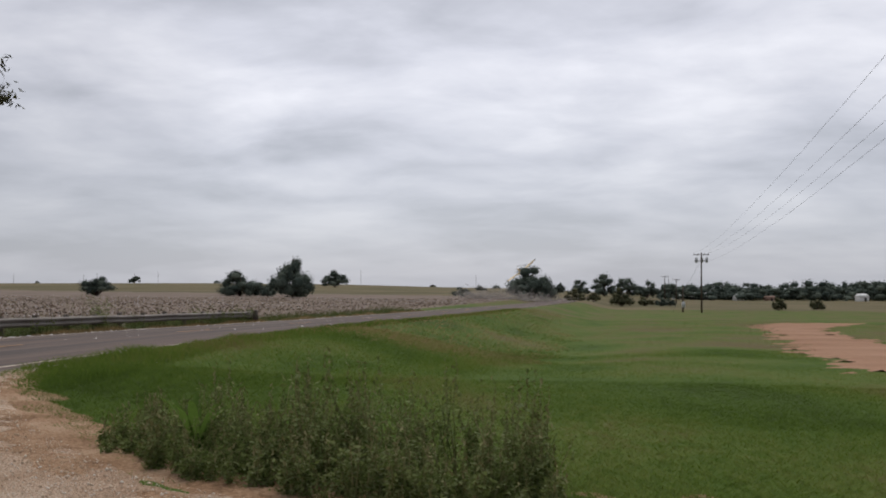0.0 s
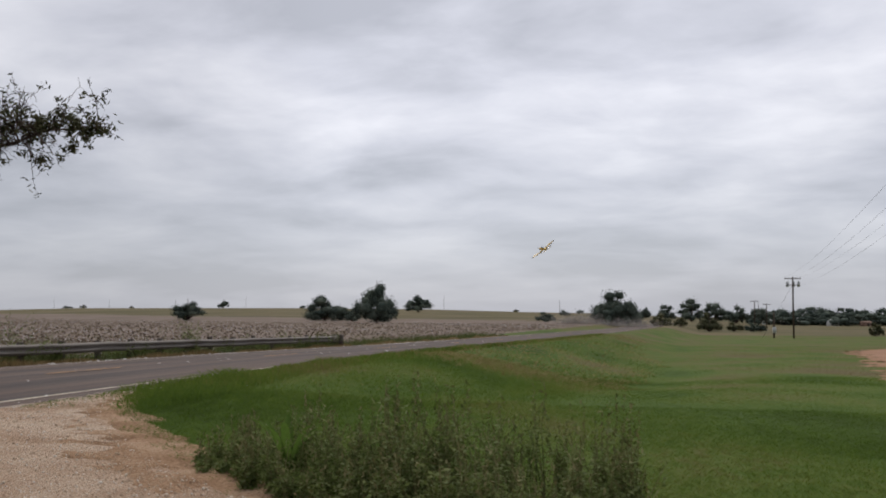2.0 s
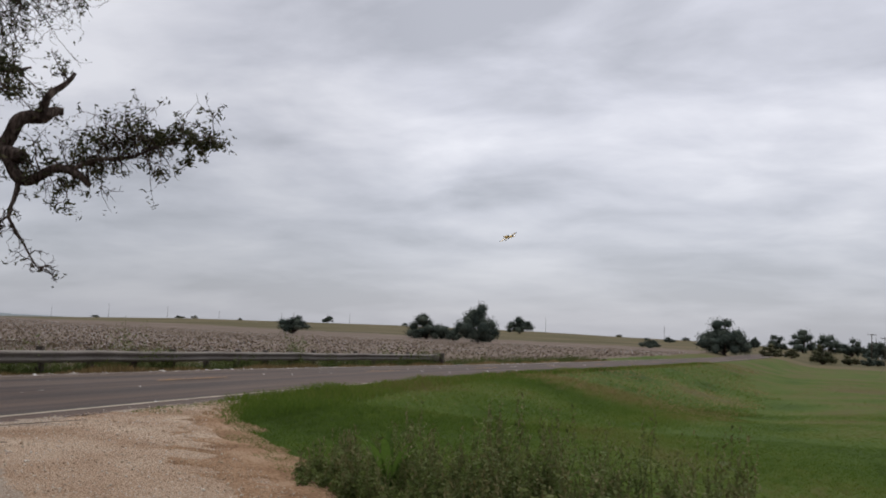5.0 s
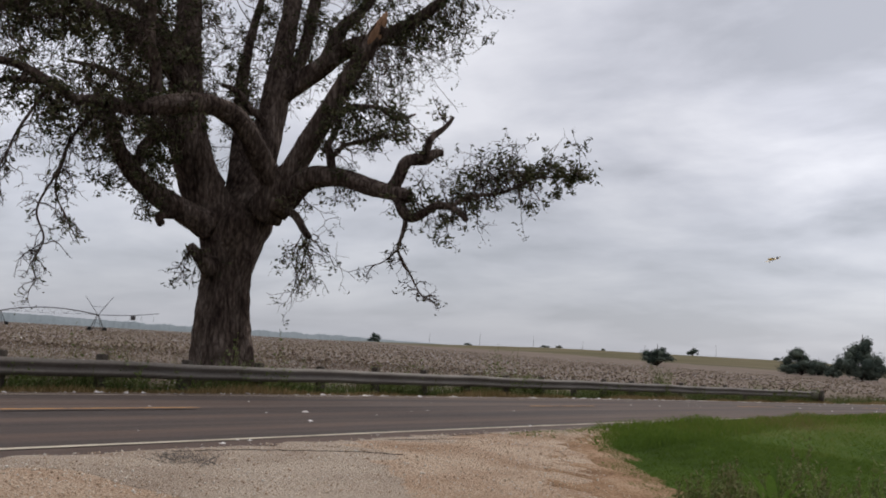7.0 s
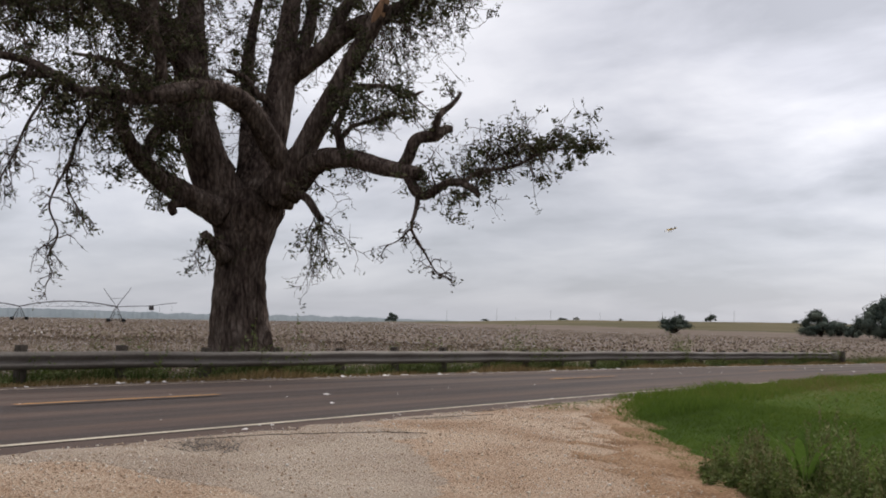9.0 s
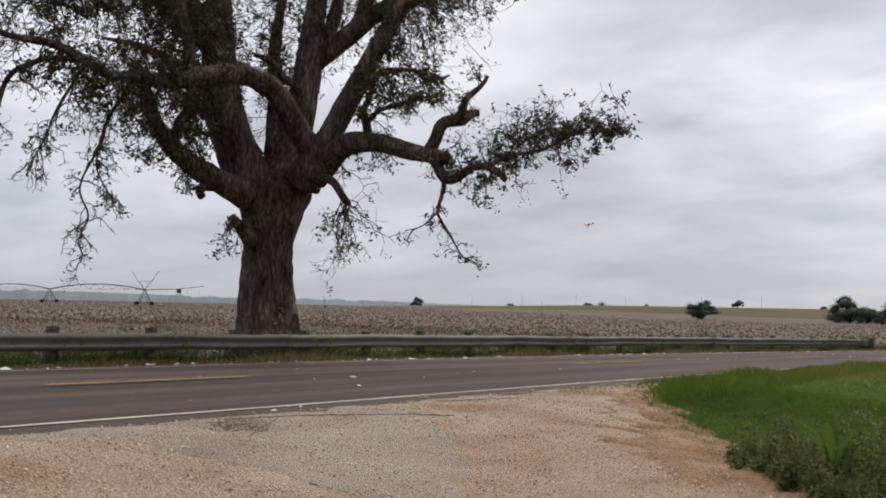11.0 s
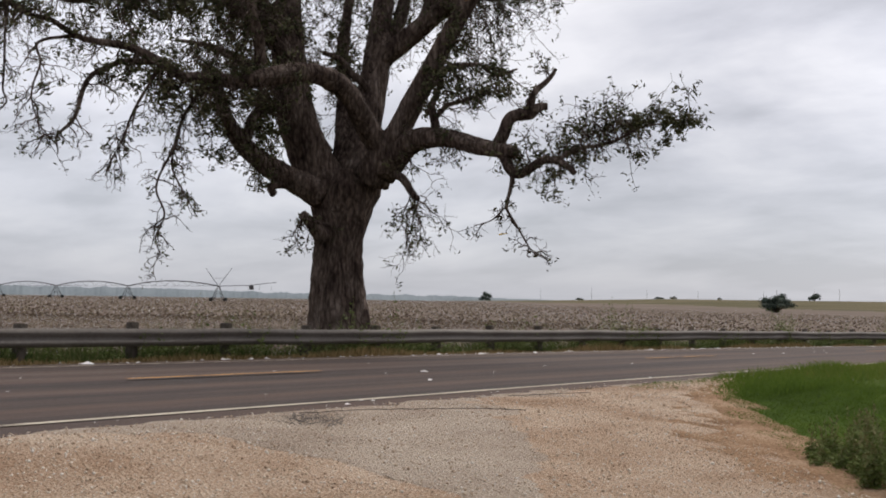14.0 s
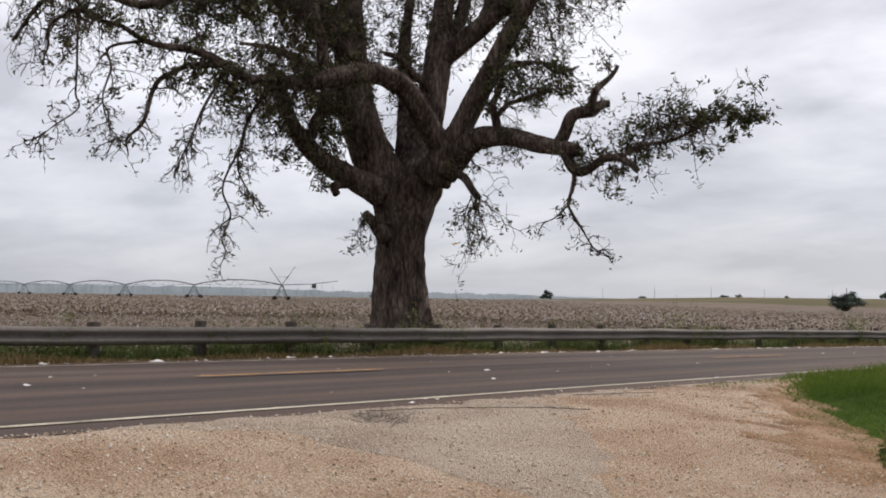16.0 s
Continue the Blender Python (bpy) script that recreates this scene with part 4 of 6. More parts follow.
def make_tree(name, w, h, base, seed, label, category="tree", group="", count=1400, size=0.5, material=None, lumps=9):
    rng = np.random.default_rng(seed)
    t = empty(name, pose(0, 0, 0), label, category, group)
    w, h, base, count, lumps = w * 1.14, h * 1.27, base * (0.4 if base < 1.5 else 0.8), int(count * 1.6), lumps * 2 + 4
    heap = Heap()
    r = max(0.05, 0.035 * w)
    tube(heap, curve_through([(0, 0, -0.4, r * 1.5), (0.02 * w, 0, 0.3 * base, r), (0, 0.02 * w, base, r * 0.85), (0.03 * w, 0, base + (h - base) * 0.45, r * 0.5), (0, 0, h * 0.9, r * 0.12)], 4), 9, 0.12)
    for k in range(6):
        a = k * 1.05 + rng.uniform(-0.3, 0.3)
        z0 = base * rng.uniform(0.7, 1.3)
        tube(heap, curve_through([(0, 0, z0, r * 0.5), (0.18 * w * math.cos(a), 0.18 * w * math.sin(a), z0 + 0.16 * (h - base), r * 0.35), (0.38 * w * math.cos(a), 0.38 * w * math.sin(a), z0 + rng.uniform(0.2, 0.45) * (h - base), r * 0.1)], 3), 6, 0.1)
    heap.done("trunk", BARK, t)
    heap = Heap()
    cards, hearts = crown_clumps(rng, w, h, base, int(count * 1.7), size * 0.62, lumps)
    heap.many(cards, LEAF_TRIS)
    heap.many(hearts, HEART_TRIS)
    heap.done("crown", material or OAKLEAF, t)
    return t


def place(t, az, r, turn=0.0, dz=0.0):
    x, y = -math.sin(radians(az)) * r, math.cos(radians(az)) * r
    t.matrix_world = pose(x, y, ground_at(x, y) + dz, 0, 0, turn)
    return t


def build_trees():
    place(make_tree("oak_tree", 9.9, 9.0, 1.4, 1, "tall dark green live oak at the cotton field's edge", count=2600, size=0.55, lumps=11), 8.9, 230)
    place(make_tree("oak_tree", 10.2, 6.2, 0.7, 2, "broad dark green oak beside a taller one", count=2200, size=0.5, lumps=12), 12.0, 268)
    place(make_tree("oak_tree", 5.4, 4.4, 0.5, 3, "low dark oak merging with its neighbours", count=1000, size=0.45), 11.1, 274)
    place(make_tree("bush", 4.0, 3.4, 0.2, 4, "round grey-green bush below the oaks", "bush", count=800, size=0.4), 10.35, 258)
    place(make_tree("oak_tree", 12.6, 7.6, 1.6, 5, "wide-crowned oak standing on the pasture hill", count=1800, size=0.6, lumps=10), 6.45, 470)
    place(make_tree("oak_tree", 8.0, 5.4, 0.6, 6, "lone rounded oak between cotton and pasture", count=1800, size=0.45), 19.9, 275)
    place(make_tree("oak_tree", 7.4, 6.0, 1.8, 7, "small lone tree on the skyline of the hill", count=700, size=0.6), 17.9, 690)
    place(make_tree("oak_tree", 10.8, 7.3, 0.9, 8, "dense dome-shaped oak close beside the road", count=2800, size=0.5, lumps=13), -5.35, 226)
    place(make_tree("bush", 5.2, 2.5, 0.2, 9, "low dark bush on the field's edge", "bush", count=700, size=0.4), -1.15, 262)
    place(make_tree("bush", 4.6, 2.6, 0.2, 10, "small dark bush on the pasture", "bush", count=500, size=0.45), -2.3, 420)
    place(make_tree("oak_tree", 9.0, 5.6, 1.2, 12, "small lone tree beyond the cotton field", count=900, size=0.6), 36.6, 690)
    place(make_tree("bush", 5.8, 4.2, 0.2, 13, "rounded olive-green bush below the road bank", "bush", count=900, size=0.45, material=LEAF), -10.6, 255)
    place(make_tree("bush", 5.0, 3.0, 0.1, 14, "low olive bush by the road's end", "bush", count=700, size=0.4, material=LEAF), -7.9, 240)
    for k, (az, r, w, h) in enumerate([(-12.0, 262, 4.4, 2.6), (-12.9, 258, 3.2, 2.2), (-13.4, 262, 3.0, 2.0), (-9.0, 250, 3.4, 2.6), (-19.4, 205, 2.6, 2.9), (-21.4, 215, 3.2, 2.4), (25.6, 700, 5, 2.0), (26.4, 700, 7, 1.8), (13.3, 640, 4, 2.0), (23.0, 700, 3, 1.4), (46.9, 640, 6, 3.2), (-3.2, 600, 5, 2.2), (0.6, 640, 4, 1.6), (-4.2, 640, 4, 2.0), (31.0, 700, 6, 1.5)]):
        place(make_tree("bush", w, h, 0.15, 30 + k, "small scrubby bush in the open grass", "bush", "scattered bushes", count=350, size=0.4, material=OAKLEAF if k % 3 and k not in (4, 5) else LEAF), az, r)
    for k, (az, r, w, h) in enumerate([(-8.2, 440, 8, 6.0), (-9.6, 430, 11, 8.6), (-10.9, 445, 12, 8.2), (-12.1, 450, 10, 8.0), (-7.0, 460, 5, 4.5), (-13.3, 440, 8, 8.5)]):
        place(make_tree("oak_tree", w, h, 0.8, 60 + k, "dark tree of the wood edge beyond the meadow", "tree", "trees of the wood edge", count=800, size=0.7), az, r)
    # continuous woods further off
    rng = np.random.default_rng(77)
    heap = Heap()
    for k in range(210):
        az = rng.uniform(-42, -13.2); r = 480 + rng.uniform(-20, 90)
        x, y = -math.sin(radians(az)) * r, math.cos(radians(az)) * r
        w, h = rng.uniform(14, 24), rng.uniform(7.5, 11) + 3.0 * smooth(-18, -26, az)
        cards, hearts = crown_clumps(rng, w, h, 0.0, 350, 0.92, 8)
        at = np.array([x, y, ground_at(x, y) - 0.4])
        heap.many(cards + at, LEAF_TRIS)
        heap.many(hearts + at, HEART_TRIS)
    tagged(heap.done("woods", OAKLEAF), "dark green belt of woods beyond the meadow", "woods", kind="stuff")
    # low ridges of wood on the horizon, their haze painted into the colour
    v, t = [], []
    n = 700
    for ring, (r, lift) in enumerate(((1900, 0.0), (2350, 6.0))):
        for k in range(n):
            az = 29 + 56 * k / (n - 1)
            grow_in = float(smooth(29, 42, az))
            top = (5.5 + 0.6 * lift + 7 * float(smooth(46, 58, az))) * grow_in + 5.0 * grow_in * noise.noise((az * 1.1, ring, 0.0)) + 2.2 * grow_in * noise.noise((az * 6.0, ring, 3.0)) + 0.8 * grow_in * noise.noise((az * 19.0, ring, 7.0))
            a = radians(az)
            for rr, z in ((r - 60, -14.0), (r, max(top, -6.0)), (r + 60, -14.0)):
                v.append((-math.sin(a) * rr, math.cos(a) * rr, z))
        o = ring * n * 3
        for k in range(n - 1):
            for j in (0, 1):
                c = o + 3 * k + j
                t += [(c, c + 1, c + 4), (c, c + 4, c + 3)]
    tagged(fast_mesh("far_woods", v, t, FARWOOD, shade=True), "woods on the far horizon, haze painted in as blue-green", "woods", kind="stuff")


# dark woods in blue-grey: the haze of distance is put into this colour
FARWOOD = mat("haze_tinted_wood", [(0.3, (0.15, 0.178, 0.192)), (0.6, (0.205, 0.235, 0.25))], 0.01, 1.0, 0.0, island=0.4)


# ---------------------------------------------------------------- driveway, dirt, verge
def grass_edge(x):
    """The y at which the meadow's grass takes over from the gravel."""
    return np.interp(x, [-5.5, -4.9, -4.4, -4.1, -3.4, -2.85, -2.5, -2.15, -1.8, -1.35, -1.0, -0.63, 0, 2, 6, 15], [13.8, 12.0, 10.1, 9.5, 8.4, 7.6, 7.2, 6.75, 6.3, 5.85, 5.6, 5.35, 5.0, 4.4, 3.6, 3.0])


def sheet(name, inside, x0, x1, y0, y1, step, lift, material, label, category, bump=0.0, rag=0.5):
    """A thin skin over the land wherever inside(x, y) > 0; its rim runs down into the ground."""
    xs, ys = np.arange(x0, x1, step), np.arange(y0, y1, step)
    X, Y = np.meshgrid(xs, ys)
    n = np.array([[noise.noise((a * 0.9, b * 0.9, 1.0)) + 0.7 * noise.noise((a * 3.1, b * 3.1, 5.0)) for a in xs] for b in ys])
    k = inside(X, Y) + rag * n
    Z = land(X, Y) + lift * np.clip(k / 0.25, -1, 1)
    if bump:
        Z = Z + bump * np.array([[noise.noise((a * 1.7, b * 1.7, 9.0)) + 0.5 * noise.noise((a * 6.0, b * 6.0, 2.0)) for a in xs] for b in ys])
    keep = (k[:-1, :-1] > -0.3) & (k[1:, 1:] > -0.3)
    m = len(xs)
    J, I = np.nonzero(keep)
    a = J * m + I
    tris = np.concatenate([np.stack([a, a + 1, a + m + 1], 1), np.stack([a, a + m + 1, a + m], 1)])
    ob = fast_mesh(name, np.stack([X, Y, Z], 2).reshape(-1, 3), tris, material, shade=True)
    return tagged(ob, label, category, kind="structure")


def driveway_inside(x, y):
    q = road_offset(x, y)
    return np.minimum(np.minimum((grass_edge(x) - y) * 0.8, (q - 4.1) * 2.0), 14 - np.hypot(x + 2, y))


def build_driveway():
    sheet("gravel_driveway", driveway_inside, -9.0, 12.0, -9.0, 14.2, 0.12, 0.03, GRAVEL, "pale pinkish crushed-stone driveway beside the road", "driveway", 0.012, 0.25)

    def apron(x, y):
        q = road_offset(x, y)
        reach = np.interp(y, [-9, 3.4, 3.8, 4.0, 4.3, 4.6, 5.07, 6.0, 7.5, 9, 13.5], [4.6, 4.65, 5.0, 6.3, 7.4, 7.1, 6.6, 5.8, 4.55, 4.5, 4.4])
        return np.minimum((reach - q) * 1.2, (q - 4.12) * 3.0)

    sheet("apron", apron, -8.0, -1.5, -6.0, 13.5, 0.08, 0.036, APRON, "old grey broken asphalt apron with ragged edge", "apron", 0.008, 0.8)

    def rim(x, y):
        return 0.6 - np.abs(grass_edge(x) - y + 0.15)

    def scuff(x, y):
        return 0.62 - np.abs(grass_edge(x) - y - 0.6)

    sheet("bare_rim", rim, -5.0, 3.0, 3.5, 12.5, 0.08, 0.016, EARTH, "bare brown earth where the grass thins out", "bare earth", 0.006, 0.5)
    sheet("bare_earth", scuff, -5.0, 3.0, 3.0, 11.5, 0.08, 0.033, EARTH, "broken patches of bare brown earth in the gravel", "bare earth", 0.0, 0.8)

    sheet("dirt_infield", infield_dist, 4.0, 46.0, 14.0, 80.0, 0.33, 0.04, DIRT, "worn reddish dirt patch in the mown meadow", "dirt", 0.0, 0.9)

    rng = np.random.default_rng(21)
    heap = Heap()
    n = 52000
    r = 4.2 + 9.5 * rng.random(n) ** 1.25; az = np.radians(rng.uniform(2, 76, n))
    x, y = -np.sin(az) * r, np.cos(az) * r
    ok = driveway_inside(x, y) > 0.15
    x, y = x[ok], y[ok]
    s = 0.003 + 0.008 * rng.random(len(x)) ** 7 + 0.003 * rng.random(len(x))
    octa = np.array([(1, 0, 0), (0, 1, 0), (-1, 0, 0), (0, -1, 0), (0, 0, 0.75), (0, 0, -0.6)])
    v = octa[None] * s[:, None, None] * (1 + 0.4 * rng.normal(size=(len(x), 6, 3)))
    v += np.stack([x, y, land(x, y) + 0.036 + s * 0.3], 1)[:, None]
    heap.many(v, [(0, 1, 4), (1, 2, 4), (2, 3, 4), (3, 0, 4), (1, 0, 5), (2, 1, 5), (3, 2, 5), (0, 3, 5)])
    tagged(heap.done("loose_stones", STONE), "loose pale and tan crushed stones", "gravel", kind="stuff")
    # cracks along the edge of the apron
    heap = Heap()
    for pts in ([(-5.45, 5.0), (-5.35, 5.5), (-5.1, 6.0), (-4.85, 6.5), (-4.6, 6.75)], [(-5.4, 7.7), (-5.25, 8.2), (-5.1, 8.7)]):
        v, t = [], []
        line = curve_through([(a, b, 0, 0.02) for a, b in pts], 14)[:, :2]
        for k, (a, b) in enumerate(line):
            a += 0.05 * noise.noise((k * 0.45, a, 0.0)); b += 0.05 * noise.noise((k * 0.45, b, 4.0))
            w = 0.002 + 0.008 * abs(noise.noise((k * 0.31, 2.0, a)))
            z = ground_at(a, b) + 0.046
            v += [(a - w, b - w * 0.4, z), (a, b, z + 0.006), (a + w, b + w * 0.4, z)]
            if k:
                for j in (0, 1):
                    c = 3 * (k - 1) + j
                    t += [(c, c + 1, c + 4), (c, c + 4, c + 3)]
        heap.add(v, t)
    tagged(heap.done("cracks", EARTH_DARK), "dark ragged cracks along the broken apron", "crack", kind="stuff")


def build_litter():
    """Cotton lint and bits of trash blown along the road."""
    rng = np.random.default_rng(5)
    heap = Heap()
    for q0, spread, n, y0, y1, big in ((-4.15, 0.35, 900, 0, 75, 0.04), (4.1, 0.3, 60, 3, 22, 0.022), (0, 3.2, 60, 4, 60, 0.035), (-4.9, 0.5, 260, 0, 60, 0.03)):
        y = rng.uniform(y0, y1, n); q = q0 + spread * rng.normal(size=n) * 0.6
        x = road_x(y) + q
        base = np.where(np.abs(q) < 4.1, road_z(y) + road_fall(q) + 0.004, land(x, y) + 0.02)
        s = big * (0.35 + rng.random(n) ** 2 * 1.2)
        octa = np.array([(1, 0, 0.1), (0, 1, 0), (-1, 0, 0.15), (0, -1, 0.1), (0, 0, 0.5), (0.3, 0.4, 0.3)])
        v = octa[None] * s[:, None, None] * (1 + 0.5 * rng.normal(size=(n, 6, 3)) * [1, 1, 0.4])
        heap.many(v + np.stack([x, y, base], 1)[:, None], [(0, 1, 4), (1, 2, 4), (2, 3, 4), (3, 0, 4), (0, 1, 5), (1, 2, 5)])
    tagged(heap.done("cotton_lint", LINT), "tufts of white cotton lint strewn along the road", "lint", kind="stuff")


def blades(rng, x, y, h, w, lean=0.5, lift=0.0):
    n = len(x)
    a = rng.uniform(0, 2 * math.pi, n); b = rng.uniform(0, 2 * math.pi, n)
    z = land(x, y) + lift
    base = np.stack([x, y, z - 0.01], 1)
    side = np.stack([np.cos(a), np.sin(a), 0 * a], 1) * (w / 2)[:, None]
    tip = np.stack([np.cos(b) * lean * h, np.sin(b) * lean * h, h], 1)
    mid = tip * np.array([0.3, 0.3, 0.6])
    return np.stack([base - side, base + side, base + mid + side * 0.6, base + tip, base + mid - side * 0.6], 1)


BLADE_TRIS = [(0, 1, 2), (0, 2, 4), (4, 2, 3)]


def bank_edge(y):
    """How far from the road's middle the unmown grass of the bank reaches."""
    return np.interp(y, [8, 14, 24, 35, 46, 62, 120], [4.6, 9.8, 11.6, 12.2, 12.4, 10.0, 8.0])


def build_grass():
    rng = np.random.default_rng(8)
    heap = Heap()
    for n, r0, r1, h0, w0 in ((170000, 4.8, 14, 0.05, 0.0075), (240000, 9, 30, 0.036, 0.013), (150000, 24, 90, 0.035, 0.04)):
        r = np.sqrt(r0 ** 2 + (r1 ** 2 - r0 ** 2) * rng.random(n) ** 1.25); az = np.radians(rng.uniform(-30, 40, n))
        x, y = -np.sin(az) * r, np.cos(az) * r
        q = road_offset(x, y)
        wob = np.sin(x * 4.1) * 0.14 + np.sin(y * 5.3 + x) * 0.12 + 0.3 * np.maximum(0, np.sin(x * 1.7 + 0.6) * np.sin(y * 2.3)) + 0.25 * np.sin(x * 9.0) * np.sin(y * 8.0)
        ok = (y - grass_edge(x) > 0.16 + wob - 0.3 * rng.random(n) ** 4) & (q > 4.35 + 0.1 * np.sin(y * 3.7))
        d2 = infield_dist(x, y)
        ok &= (d2 < 0.0) | (rng.random(n) < 0.05)
        x, y, r = x[ok], y[ok], r[ok]
        q = road_offset(x, y)
        edge = np.exp(-((y - grass_edge(x)) / 0.7) ** 2) * (r < 14)
        tall = smooth(0.4, -0.4, q - bank_edge(y) - 0.3 * np.sin(y * 0.9)) * smooth(8, 11, y)
        patch = np.clip(0.8 + 0.16 * ripple(x, y, 0.55, 2.0), 0.5, 1.2)
        h = h0 * rng.uniform(0.5, 1.25, len(x)) * patch * (1 + 0.35 * np.clip(edge, 0, 1) + 1.8 * tall * smooth(9, 20, y))
        pieces = blades(rng, x, y, h, w0 * rng.uniform(0.6, 1.4, len(x)), 2.1 - np.maximum(0.9 * edge, 0.35 * tall))
        dry = rng.random(len(x)) < 0.5 * tall * np.clip(0.7 + 0.7 * ripple(x, y, 0.22, 4.0), 0.0, 1.6) * smooth(14, 26, y)
        if r0 < 6:
            heap.many(pieces[~dry], BLADE_TRIS); heap.many(pieces[dry], BLADE_TRIS, 1)
        else:
            heap.many(pieces[~dry][:, [0, 1, 3]], [(0, 1, 2)]); heap.many(pieces[dry][:, [0, 1, 3]], [(0, 1, 2)], 1)
    # ragged taller tufts along the edge of the asphalt
    n = 26000
    y = 9.5 + 75 * rng.random(n) ** 1.7; q = 4.35 + 1.5 * rng.random(n) ** 1.6
    x = road_x(y) + q
    h = 0.14 * rng.uniform(0.5, 1.3, n) * np.clip(0.9 + 0.3 * ripple(x, y, 1.1, 3.0), 0.4, 1.5) * smooth(9, 12, y)
    pieces = blades(rng, x, y, h, (0.008 + 0.0005 * y) * rng.uniform(0.7, 1.4, n), 0.7)
    dry = rng.random(n) < 0.22 * smooth(15, 35, y)
    heap.many(pieces[~dry], BLADE_TRIS); heap.many(pieces[dry], BLADE_TRIS, 1)
    tagged(heap.done("meadow_grass", [BLADE, STRAW]), "short green meadow grass with tan patches", "grass", kind="stuff")
    # verge between road and guardrail, and the slope behind it
    heap = Heap()
    n = 58000
    y = 2 + 90 * rng.random(n) ** 1.5
    q = np.where(rng.random(n) < 0.5, rng.uniform(-4.6, -4.05, n), rng.uniform(-8.5, -4.5, n))
    x = road_x(y) + q
    h = np.where(q > -4.5, 0.16, np.where(q > -5.2, 0.36, 0.46)) * rng.uniform(0.4, 1.3, n) * np.clip(0.85 + 0.45 * ripple(x, y, 0.8, 1.0), 0.3, 1.7)
    front = q > -4.5
    bl = blades(rng, x, y, h, rng.uniform(0.012, 0.03, n), 0.5)
    heap.many(bl[front], BLADE_TRIS, 1)
    heap.many(bl[~front], BLADE_TRIS, 0)
    tagged(heap.done("verge_grass", [VERGE, STRAW]), "dry tan and green verge grass under the guardrail", "grass", kind="stuff")


def infield_dist(x, y):
    """Above zero on the bare dirt that curves round the mown lawn."""
    outer = np.interp(y, [14, 17, 19, 25, 36, 50, 65, 74, 80], [8.0, 7.9, 8.2, 9.7, 13.2, 17.4, 21.4, 26.0, 31.0])
    lawn = np.interp(y, [14, 28, 31, 35, 42, 55, 61, 71, 80], [60, 24, 15.8, 16.4, 18.2, 21.8, 24.4, 30.5, 36.0])
    return np.minimum(np.minimum((x - outer) * 0.6, (lawn - x) * 0.6), np.minimum((y - 16.8) * 0.5, (76 - y) * 0.4))


def weed(rng, heap, x, y, z, height, stems, leaf, leafy=22, spread=0.35, spike=True):
    for _ in range(stems):
        a = rng.uniform(0, 2 * math.pi); h = height * rng.uniform(0.6, 1.15)
        lean = rng.uniform(0.05, spread)
        pts = [(x, y, z - 0.02, 0.006)]
        for k in range(1, 5):
            t = k / 4
            pts.append((x + math.cos(a) * lean * h * t ** 1.5 + rng.normal() * 0.012, y + math.sin(a) * lean * h * t ** 1.5 + rng.normal() * 0.012, z + h * t, 0.006 - 0.004 * t))
        tube(heap, pts, 3, mat_index=1, cap=False)
        p = np.array(pts)[:, :3]
        n = leafy
        u = 0.25 + 3.5 * rng.random(n) ** 0.8; i = np.minimum(u.astype(int), 3)
        c = p[i] + (p[i + 1] - p[i]) * (u - i)[:, None] + rng.normal(size=(n, 3)) * [leaf * 0.9, leaf * 0.9, leaf * 0.4]
        heap.many(leaf_cards(rng, c, leaf, 0.35, 0.1, 2.1), LEAF_TRIS, 0)
        if spike and rng.random() < 0.4:
            m = 16
            c = p[4] + np.stack([rng.normal(size=m) * 0.008, rng.normal(size=m) * 0.008, np.linspace(-0.1, 0.14, m)], 1)
            heap.many(leaf_cards(rng, c, 0.032, 1.6, -1.2, 2.6), LEAF_TRIS, 1)


